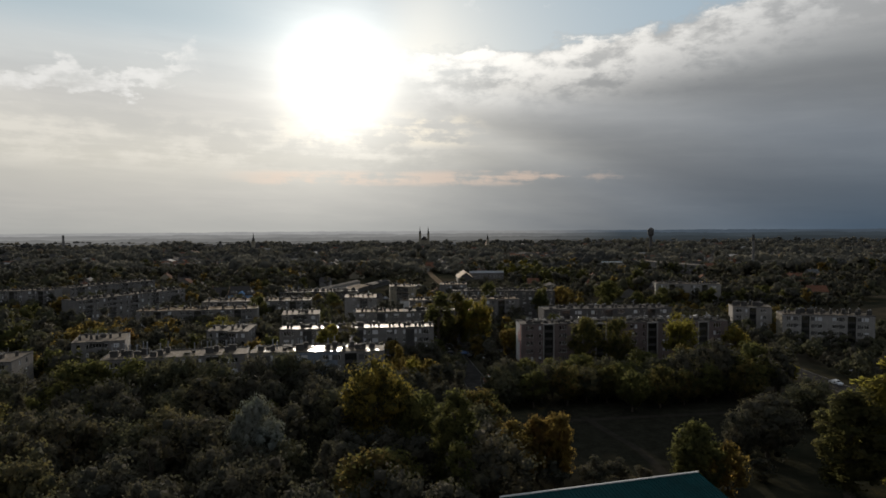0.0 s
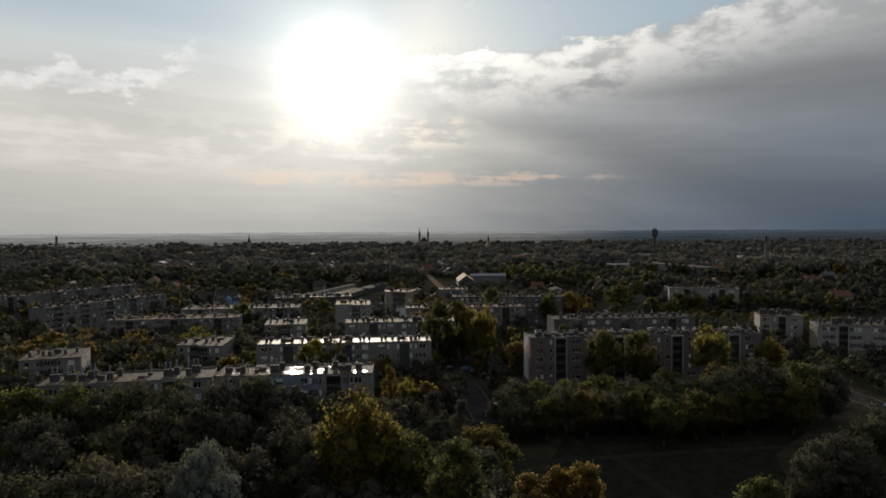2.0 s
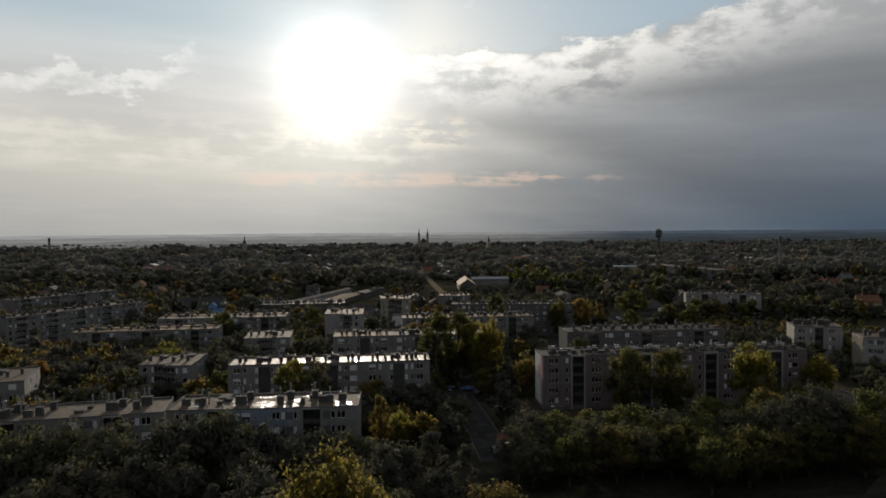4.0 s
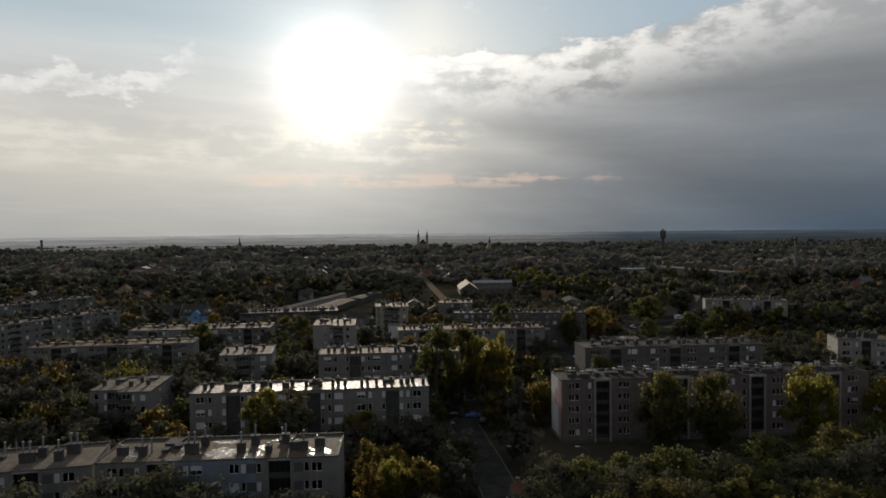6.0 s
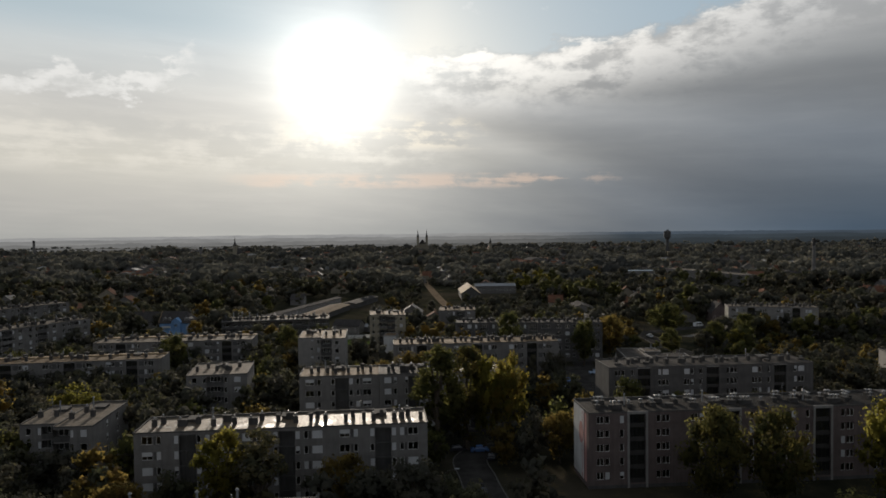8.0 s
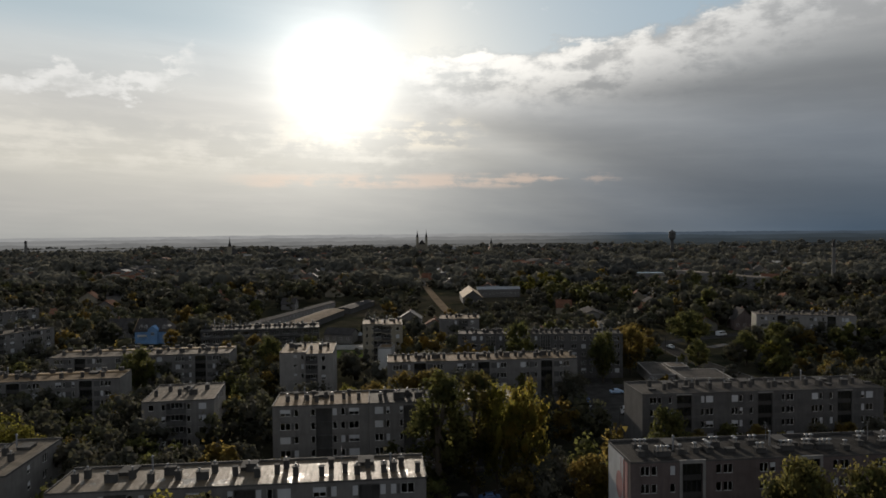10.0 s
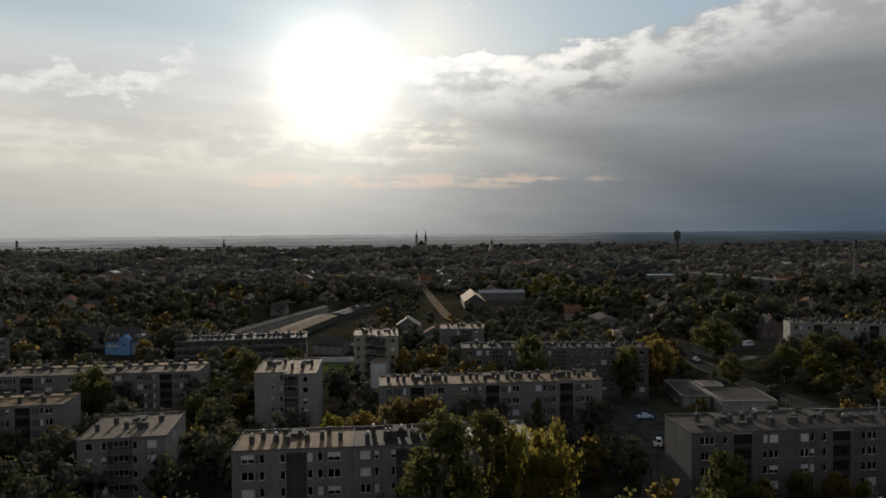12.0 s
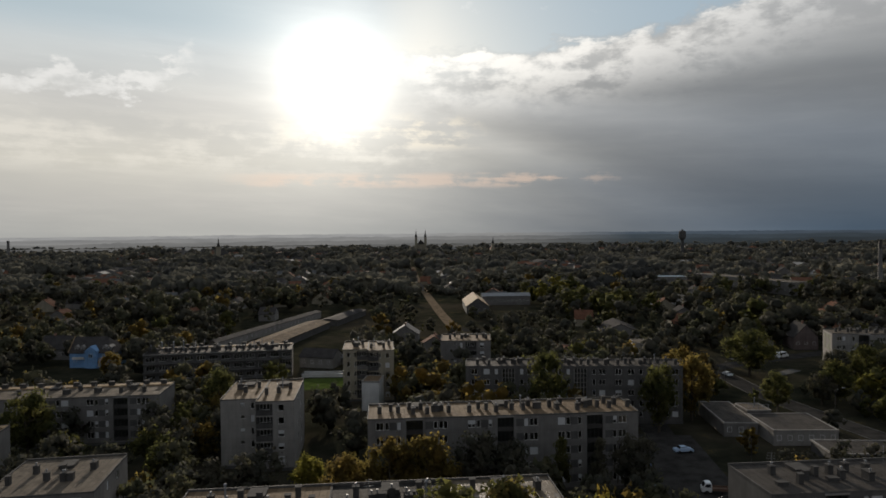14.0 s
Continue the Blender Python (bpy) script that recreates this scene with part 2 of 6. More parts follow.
def leafage(name, dark, light, other, share, glow=.25, shine=1.0, through=1.0):
    """Backlit leaves: colour by leaf and by tree."""
    def build(k):
        isl = k.node("ShaderNodeNewGeometry").outputs["Random Per Island"]
        clump = k.noise(place(k), .55, 3.0, .6)
        tone = k.add(k.mul(isl, .28), k.mul(k.step(clump, .32, .68), .72))
        c = k.mix(tone, dark, light)
        c = k.mix(k.mul(k.step(chance(k), 1.0 - share, 1.0), k.step(tone, .25, .75)), c, other)
        n = k.noise(place(k), .22, 2.0, .5)
        c = k.mix(k.step(n, .35, .7), k.mix(1.0, c, (.72, .80, .85), "MULTIPLY"), c)
        d = k.node("ShaderNodeBsdfPrincipled")
        k.put(d.inputs["Base Color"], k.mix(1.0, c, (shine, shine, shine), "MULTIPLY"))
        d.inputs["Roughness"].default_value = .9
        d.inputs["Specular IOR Level"].default_value = .04
        t = k.node("ShaderNodeBsdfTranslucent")
        k.put(t.inputs[0], k.mix(1.0, c, (through, 1.03 * through, .85 * through), "MULTIPLY"))
        x = k.node("ShaderNodeMixShader")
        x.inputs[0].default_value = glow
        k.put(x.inputs[1], d.outputs[0])
        k.put(x.inputs[2], t.outputs[0])
        return x.outputs[0]
    return material(name, build)


def ground_build(k):
    p = place(k)
    a = k.noise(p, .012, 5.0, .6)
    b = k.noise(p, .11, 5.0, .62)
    g = k.noise(p, 2.2, 4.0, .65)
    grass = k.mix(k.step(b, .3, .7), (.018, .019, .013), (.039, .038, .025))
    c = k.mix(k.step(a, .45, .62), grass, k.mix(b, (.036, .032, .023), (.068, .058, .041)))
    c = k.mix(k.step(k.add(k.mul(b, .6), k.mul(g, .4)), .56, .66), c, (.10, .074, .030))
    return surface(k, c, 1.0, 0.0, k.add(g, b), .12, .0)


def road_build(k, gloss=(.9, 1.0), spec=.0, tint=(.57, .54, .50)):
    p = place(k)
    b = k.noise(p, .25, 4.0, .6)
    g = k.noise(p, 5.0, 3.0, .6)
    c = k.mix(k.step(k.add(k.mul(b, .7), k.mul(g, .3)), .35, .65), tuple(.05 * x for x in tint), tuple(.10 * x for x in tint))
    return surface(k, c, k.step(b, .3, .7, True, *gloss), 0.0, g, .008, spec)


def glass_build(k):
    fr = k.node("ShaderNodeFresnel")
    fr.inputs[0].default_value = 1.5
    t = k.node("ShaderNodeBsdfTransparent")
    t.inputs[0].default_value = (.62, .66, .66, 1)
    s = k.node("ShaderNodeBsdfGlossy")
    s.inputs["Roughness"].default_value = .03
    x = k.node("ShaderNodeMixShader")
    k.put(x.inputs[0], k.m("MINIMUM", k.add(k.mul(fr.outputs[0], 1.6), .08), 1.0))
    k.put(x.inputs[1], t.outputs[0])
    k.put(x.inputs[2], s.outputs[0])
    return x.outputs[0]


M_GROUND = material("ground", ground_build)
M_ROAD = material("asphalt", road_build)
# tinted several times lighter and warmer than the other roads
M_ROAD_TAN = material("tan asphalt", lambda k: road_build(k, (.95, 1.0), .0, (2.3, 1.75, 1.2)))
M_GLASS = material("glass", glass_build)
M_KERB = stained("kerb stone", (.11, .107, .10), .95, .3, spec=.05)
# park path and lawn, darkened in colour for the trees' shade
M_PATH = stained("gravel path", (.032, .029, .023), 1.0, .3, spec=.0, streaky=False)
M_LAWN = stained("lawn", (.024, .0235, .017), 1.0, .45, spec=.0, streaky=False)
M_PANEL = stained("concrete panel", (.178, .168, .154), .88, .28, joints=True)
# copy of M_PANEL, darkened in colour where no glare veils the blocks
M_PANEL_G = stained("darker grey panel", (.112, .106, .099), .9, .3, joints=True)
M_PANEL_W = stained("pale plaster", (.265, .248, .225), .88, .22, joints=True)
M_PANEL_B = stained("pale blue render", (.175, .205, .240), .9, .25)
M_PANEL_R = stained("reddish plaster", (.142, .110, .100), .9, .28)
M_PANEL_Y = stained("yellowish plaster", (.30, .265, .195), .9, .25)
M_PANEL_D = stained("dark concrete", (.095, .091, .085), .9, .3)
M_BLUE = stained("blue plaster", (.19, .35, .58), .85, .25)
M_WHITE = stained("white paint", (.62, .61, .58), .7, .18)
M_SHUT = stained("shutter slats", (.54, .54, .53), .5, .12)
M_FRAME = stained("window frame", (.70, .68, .64), .55, .25)
M_DARKF = stained("dark frame", (.06, .055, .05), .5, .3)
M_RED = stained("red paint", (.42, .09, .07), .8, .25)
M_PINK = stained("mural paint", (.50, .27, .24), .85, .3)
M_BLUEROOF = stained("bluish sheet roof", (.08, .15, .20), .6, .3, .0, .2)
M_MURAL = stained("faded mural", (.17, .18, .13), .85, .5)
M_TEAL = stained("teal sheet metal", (.004, .040, .042), .7, .3, .0, .06)
M_METAL = stained("zinc", (.27, .275, .28), .62, .25, .3, .3)
# golden base colour stands for low sunlight gleaming on the sheet
M_SHEET = stained("sheet metal with golden sun tone", (.33, .235, .135), .85, .35, .0, .12)
M_RUST = stained("rusty iron", (.16, .10, .07), .75, .4, .2)
M_BRICK = stained("brickwork", (.30, .17, .12), .9, .35)
M_TILE = stained("clay tiles", (.17, .085, .055), .95, .4, .0, .02)
M_TILE_D = stained("grey tiles", (.065, .060, .057), .95, .35, .0, .02)
M_SHED = stained("weathered brown roofing", (.135, .095, .060), .95, .6, .0, .02)
M_BARK = stained("bark", (.085, .068, .050), .95, .4)
M_FELT = roof_felt("roof felt", (.178, .128, .080), .04)
M_TAR = roof_felt("tarred felt", (.034, .031, .028), .12)
M_FELT_WET = roof_felt("wet roof felt", (.135, .104, .070), .74)
M_FELT_DAMP = roof_felt("damp roof felt", (.115, .092, .066), .08, .88)
M_FELT_DRY = roof_felt("grey roof felt", (.150, .124, .096), .02)
M_FELT_DK = roof_felt("dark grey roof felt", (.074, .066, .058), .02)
M_LEAF = leafage("green leaves", (.072, .068, .046), (.124, .113, .064), (.15, .12, .058), .3, .40, 1.0, 1.5)
M_LEAF_D = leafage("dark leaves", (.064, .058, .046), (.100, .090, .064), (.13, .105, .06), .25, .36, 1.0, 1.5)
M_LEAF_Y = leafage("yellow leaves", (.15, .13, .036), (.34, .28, .065), (.27, .18, .046), .4, .55, .45, 1.5)
M_LEAF_O = leafage("orange leaves", (.15, .108, .042), (.31, .21, .065), (.27, .145, .050), .3, .54, .45, 1.5)
M_LEAF_OL = leafage("olive leaves", (.080, .079, .034), (.185, .168, .060), (.19, .13, .048), .35, .48, .6, 1.5)
M_LEAF_P = leafage("silvery leaves", (.15, .152, .125), (.29, .29, .24), (.22, .22, .17), .3, .35)
M_LEAF_GY = leafage("green leaves turning golden", (.078, .073, .035), (.155, .134, .050), (.34, .24, .055), .85, .50, .62, 1.7)
M_TYRE = stained("rubber", (.025, .025, .025), .8, .2)


# ---- building blocks ----
def part(name, bm, mat, parent=None, label="", kind="", m=None):
    me = bpy.data.meshes.new(name)
    if isinstance(bm, tuple):
        me.from_pydata(bm[0], [], bm[1])
        me.update()
    else:
        bm.normal_update()
        bm.to_mesh(me)
        bm.free()
    for x in (mat if isinstance(mat, (list, tuple)) else (mat,)):
        me.materials.append(x)
    ob = new(name, me)
    if parent is not None:
        ob.parent = parent
    if m is not None:
        ob.matrix_basis = m
    if label or kind:
        tagged(ob, label, kind=kind)
    return ob


def shared(name, me, parent, m, label=""):
    ob = new(name, me)
    ob.parent = parent
    ob.matrix_basis = m
    if label:
        ob["label"] = label
    return ob


def mesh_of(name, bm, *mats):
    me = bpy.data.meshes.new(name)
    bm.normal_update()
    bm.to_mesh(me)
    bm.free()
    for x in mats:
        me.materials.append(x)
    return me


def box(bm, x0, y0, z0, x1, y1, z1, mat=0, taper=0.0):
    cx, cy = (x0 + x1) / 2, (y0 + y1) / 2
    v = []
    for z, s in ((z0, 1.0), (z1, 1.0 - taper)):
        for x, y in ((x0, y0), (x1, y0), (x1, y1), (x0, y1)):
            v.append(bm.verts.new((cx + (x - cx) * s, cy + (y - cy) * s, z)))
    for f in ((3, 2, 1, 0), (4, 5, 6, 7), (0, 1, 5, 4), (1, 2, 6, 5), (2, 3, 7, 6), (3, 0, 4, 7)):
        bm.faces.new([v[i] for i in f]).material_index = mat
    return v


def tube(bm, p0, p1, r0, r1, n=8, mat=0, caps=True):
    a, b = Vector(p0), Vector(p1)
    d = (b - a).normalized()
    u = d.orthogonal().normalized()
    s = d.cross(u)
    rings = []
    for c, r in ((a, r0), (b, r1)):
        rings.append([bm.verts.new(c + (u * math.cos(t) + s * math.sin(t)) * r) for t in [2 * math.pi * i / n for i in range(n)]])
    for i in range(n):
        j = (i + 1) % n
        bm.faces.new((rings[0][i], rings[0][j], rings[1][j], rings[1][i])).material_index = mat
    if caps:
        bm.faces.new(list(reversed(rings[0]))).material_index = mat
        bm.faces.new(rings[1]).material_index = mat


def quad(bm, a, b, c, d, mat=0):
    f = bm.faces.new([bm.verts.new(p) for p in (a, b, c, d)])
    f.material_index = mat
    return f


def thing(name, label, category, m, group=""):
    ob = new(name)
    ob.empty_display_size = 1.0
    ob.matrix_basis = m
    return tagged(ob, label, category, group)


def flat_strip(name, pts, width, z, mat, label, kind="structure", category=""):
    """A strip that follows a line of points on the ground."""
    vs, fs = [], []
    for i, p in enumerate(pts):
        a = Vector(pts[max(i - 1, 0)])
        b = Vector(pts[min(i + 1, len(pts) - 1)])
        d = (b - a).normalized()
        n = Vector((-d.y, d.x))
        for s in (width / 2, -width / 2):
            q = Vector(p) + n * s
            vs.append((q.x, q.y, z))
    for i in range(len(pts) - 1):
        fs.append((2 * i + 1, 2 * i + 3, 2 * i + 2, 2 * i))
    ob = part(name, (vs, fs), mat, None, label, kind)
    if category:
        ob["category"] = category
    return ob


def smooth_line(pts, n=8):
    out = []
    for i in range(len(pts) - 1):
        p0, p1, p2, p3 = (Vector(pts[max(0, min(len(pts) - 1, i + k))]) for k in (-1, 0, 1, 2))
        for s in range(n):
            t = s / n
            out.append(tuple(.5 * (2 * p1 + (p2 - p0) * t + (2 * p0 - 5 * p1 + 4 * p2 - p3) * t * t + (3 * p1 - p0 - 3 * p2 + p3) * t ** 3)))
    out.append(tuple(pts[-1]))
    return out


# ---- ground, roads ----
def ground_mesh():
    """One sheet to the horizon, with gentle relief far off."""
    rings = [0, 60, 140, 260, 420, 640, 950, 1400, 2000, 2800, 3700, 4600]
    n = 72
    vs, fs = [(0.0, 200.0, 0.0)], []
    for r in rings[1:]:
        for i in range(n):
            t = 2 * math.pi * i / n
            x, y = r * math.sin(t), 200 + r * math.cos(t)
            far = max(0.0, min(1.0, (r - 900) / 2500))
            vs.append((x, y, far * 6.0 * noise.noise((x * .0011, y * .0011, 0.0))))
    for i in range(n):
        fs.append((0, 1 + (i + 1) % n, 1 + i))
    for k in range(len(rings) - 2):
        a, b = 1 + k * n, 1 + (k + 1) * n
        for i in range(n):
            j = (i + 1) % n
            fs.append((a + i, a + j, b + j, b + i))
    return vs, fs


tagged(part("ground", ground_mesh(), M_GROUND), "flat dark grassy ground of a wide plain", "ground", kind="structure")

STREET = smooth_line([(11.6, 200), (10.2, 214), (8.2, 232), (6.2, 248), (6, 262), (20, 272), (38, 290), (46, 318), (50, 350), (56, 392), (70, 415), (86, 434)])
AVENUE = smooth_line([(122, 60), (121, 150), (120, 205), (119, 232), (115, 300), (104, 351), (99.5, 372), (95.5, 395), (94.5, 411), (94, 427), (86, 448), (62, 480), (30, 520), (8, 540), (3, 556)])
SIDE_STREET = smooth_line([(92, 436), (108, 446), (127, 455), (160, 470), (210, 486)])
FAR_ROAD = smooth_line([(4, 552), (0, 580), (-12, 706), (-28, 900), (-46, 1200)])
LANE = smooth_line([(-62, 200), (-62, 262), (-50, 268), (0, 262)])
flat_strip("road", AVENUE, 7.0, .03, M_ROAD, "grey asphalt town road running to the horizon", category="road")
flat_strip("road", FAR_ROAD, 6.0, .045, M_ROAD_TAN, "straight tan road running to the horizon", category="road")
flat_strip("road", STREET, 7.2, .035, M_ROAD, "dark asphalt street between the apartment blocks", category="road")
flat_strip("road", LANE, 4.5, .025, M_ROAD, "narrow asphalt service lane behind a block", category="road")
flat_strip("road", SIDE_STREET, 7.0, .024, M_ROAD, "asphalt side street joining the town road", category="road")
flat_strip("pavement", [(112, 426), (123, 434)], 4.0, .05, M_KERB, "pale concrete paving beside the road", category="pavement")
flat_strip("parking_lot", [(43, 306), (46, 330), (49, 360)], 19.0, .02, M_ROAD, "asphalt car park beside an apartment block", category="car park")
flat_strip("lawn", [(30, 118), (40, 150), (52, 185), (70, 205)], 46.0, .02, M_LAWN, "dark mown lawn in the park", category="lawn")
flat_strip("path", smooth_line([(12, 168), (30, 172), (55, 176), (84, 180), (110, 183)]), 2.2, .05, M_PATH, "pale gravel footpath crossing the lawn", category="path")
flat_strip("path", smooth_line([(36, 176), (40, 160), (43, 148), (44, 128)]), 2.0, .045, M_PATH, "pale gravel footpath across the grass", category="path")


def kerb(line, side, width, label):
    """A low stone edge along one side of a road."""
    bm = bmesh.new()
    prev = None
    for i, p in enumerate(line):
        a, b = Vector(line[max(i - 1, 0)]), Vector(line[min(i + 1, len(line) - 1)])
        d = (b - a).normalized()
        n = Vector((-d.y, d.x)) * side
        c = Vector(p)
        cur = [bm.verts.new((*(c + n * o), z)) for o, z in ((width / 2, .0), (width / 2, .14), (width / 2 + .25, .14), (width / 2 + .25, .0))]
        if prev:
            for k in range(3):
                bm.faces.new((prev[k], prev[k + 1], cur[k + 1], cur[k]))
        prev = cur
    return tagged(part("kerb", bm, M_KERB), label, "kerb", kind="structure")


for s in (1, -1):
    kerb([p for p in STREET if p[1] < 300], s, 7.2, "grey concrete kerb along the street")
    kerb([p for p in STREET if p[1] > 366], s, 7.2, "grey concrete kerb along the street")
    kerb([p for p in AVENUE if p[1] < 428], s, 7.0, "grey concrete kerb along the town road")

# ---- windows ----
WINDOWS = {}


def window_meshes(w_, h_, shut):
    key = (round(w_, 2), round(h_, 2), shut)
    if key in WINDOWS:
        return WINDOWS[key]
    t = .07
    n = max(1, round(w_ / .85))
    xs = [0.0, t]
    for i in range(1, n):
        xs += [w_ * i / n - .045, w_ * i / n + .045]
    xs += [w_ - t, w_]
    zs = [0.0, t, h_ - t, h_]
    bm = bmesh.new()
    front = [[bm.verts.new((x, 0, z)) for z in zs] for x in xs]
    back = [[bm.verts.new((x, .07, z)) for z in zs] for x in xs]

    def solid(i, j):
        return 0 <= i < len(xs) - 1 and 0 <= j < 3 and (j != 1 or i % 2 == 0)

    for i in range(len(xs) - 1):
        for j in range(3):
            if not solid(i, j):
                continue
            f, k = front, back
            bm.faces.new((f[i][j], f[i + 1][j], f[i + 1][j + 1], f[i][j + 1]))
            bm.faces.new((k[i][j + 1], k[i + 1][j + 1], k[i + 1][j], k[i][j]))
            for (ni, nj), (p, q) in (((i - 1, j), ((i, j + 1), (i, j))), ((i + 1, j), ((i + 1, j), (i + 1, j + 1))), ((i, j - 1), ((i, j), (i + 1, j))), ((i, j + 1), ((i + 1, j + 1), (i, j + 1)))):
                if not solid(ni, nj):
                    bm.faces.new((f[q[0]][q[1]], f[p[0]][p[1]], k[p[0]][p[1]], k[q[0]][q[1]]))
    frame_me = mesh_of("window_frame", bm, M_FRAME)
    bm = bmesh.new()
    quad(bm, (t, .04, t), (w_ - t, .04, t), (w_ - t, .04, h_ - t), (t, .04, h_ - t))
    pane_me = mesh_of("pane", bm, M_GLASS)
    shut_me = None
    if shut > 0:
        bm = bmesh.new()
        z1 = h_ - .02
        z0 = z1 - (h_ - .06) * shut
        k = max(3, int((z1 - z0) / .16))
        for i in range(k):
            a = z0 + (z1 - z0) * i / k
            b = z0 + (z1 - z0) * (i + 1) / k
            quad(bm, (.02, -.035, a), (w_ - .02, -.035, a), (w_ - .02, -.012, b), (.02, -.012, b))
            quad(bm, (.02, -.012, b), (w_ - .02, -.012, b), (w_ - .02, -.035, b), (.02, -.035, b))
        shut_me = mesh_of("shutter", bm, M_SHUT)
    WINDOWS[key] = (frame_me, pane_me, shut_me)
    return WINDOWS[key]


def add_window(parent, m, w_, h_, shut=0.0):
    frame_me, pane_me, shut_me = window_meshes(w_, h_, shut)
    ob = shared("window", frame_me, parent, m)
    shared("pane", pane_me, ob, Matrix())
    if shut_me:
        shared("shutter", shut_me, ob, Matrix(), "white roller shutter" if shut > .8 else "half-lowered white roller shutter")
    return ob


# ---- facades ----
# kinds of bay: "." blank, "W" wide window, "w" window, "n" narrow window, "s" small high window,
# "L" loggia, "S" barred stair bay, "D" dark glazed slot, "G" gridded stair glazing
OPEN = {"W": (.10, .85, .90, 1.45), "w": (.08, .85, .90, 1.45), "n": (.12, .85, .76, 1.45), "s": (.1, 1.55, .8, .7)}


def facade(bm, items, bays, length, storeys, z0, sh, top, rng, mirror=False):
    """Fills bm with a wall in the plane y = 0 that looks to -y, with real openings; lists what goes into them."""
    total = sum(b[1] for b in bays)
    x = 0.0
    sc = length / total

    def wall(xa, za, xb, zb, y=0.0, mat=0):
        if xb - xa > 1e-4 and zb - za > 1e-4:
            quad(bm, (xa, y, za), (xb, y, za), (xb, y, zb), (xa, y, zb), mat)

    def reveal(xa, za, xb, zb, dep):
        quad(bm, (xa, 0, za), (xb, 0, za), (xb, dep, za), (xa, dep, za))
        quad(bm, (xa, dep, zb), (xb, dep, zb), (xb, 0, zb), (xa, 0, zb))
        quad(bm, (xa, 0, zb), (xa, 0, za), (xa, dep, za), (xa, dep, zb))
        quad(bm, (xb, 0, za), (xb, 0, zb), (xb, dep, zb), (xb, dep, za))

    for kind, wd in bays:
        x0, x1 = x, x + wd * sc
        x = x1
        if kind == ".":
            wall(x0, 0, x1, top)
            continue
        if kind in "SDGK":
            zb = z0 + storeys * sh - (.35 if kind in "SG" else .15)
            za = z0 + (2.4 if kind == "G" else .0)
            dep = .5 if kind in "DK" else .9 if kind == "S" else .25
            wall(x0, 0, x1, za)
            wall(x0, zb, x1, top)
            reveal(x0, za, x1, zb, dep)
            # the recess back takes the second, darker wall material
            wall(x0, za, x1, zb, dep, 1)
            items.append((kind, x0, za, x1 - x0, zb - za, dep))
            continue
        wall(x0, 0, x1, z0)
        wall(x0, z0 + storeys * sh, x1, top)
        for f in range(storeys):
            za, zb = z0 + f * sh, z0 + (f + 1) * sh
            if kind == "P":
                wall(x0, za, x1, za + .85)
                wall(x0, za + 2.3, x1, zb)
                reveal(x0, za + .85, x1, za + 2.3, .05)
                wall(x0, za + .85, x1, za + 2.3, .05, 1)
                continue
            if kind == "L":
                wall(x0, za, x1, za + .12)
                wall(x0, zb - .28, x1, zb)
                reveal(x0, za + .12, x1, zb - .28, 1.3)
                # loggia back, also in the darker wall material
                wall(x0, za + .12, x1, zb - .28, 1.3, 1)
                items.append(("L", x0, za + .12, x1 - x0, sh - .4, 1.3))
                continue
            mx, sill, _, hh = OPEN[kind]
            mg = mx * (x1 - x0)
            xa, xb = x0 + mg, x1 - mg
            sa = za + sill
            sb = sa + hh
            wall(x0, za, x1, sa)
            wall(x0, sb, x1, zb)
            wall(x0, sa, xa, sb)
            wall(xb, sa, x1, sb)
            reveal(xa, sa, xb, sb, .22)
            items.append(("win", xa, sa, xb - xa, hh, .12))


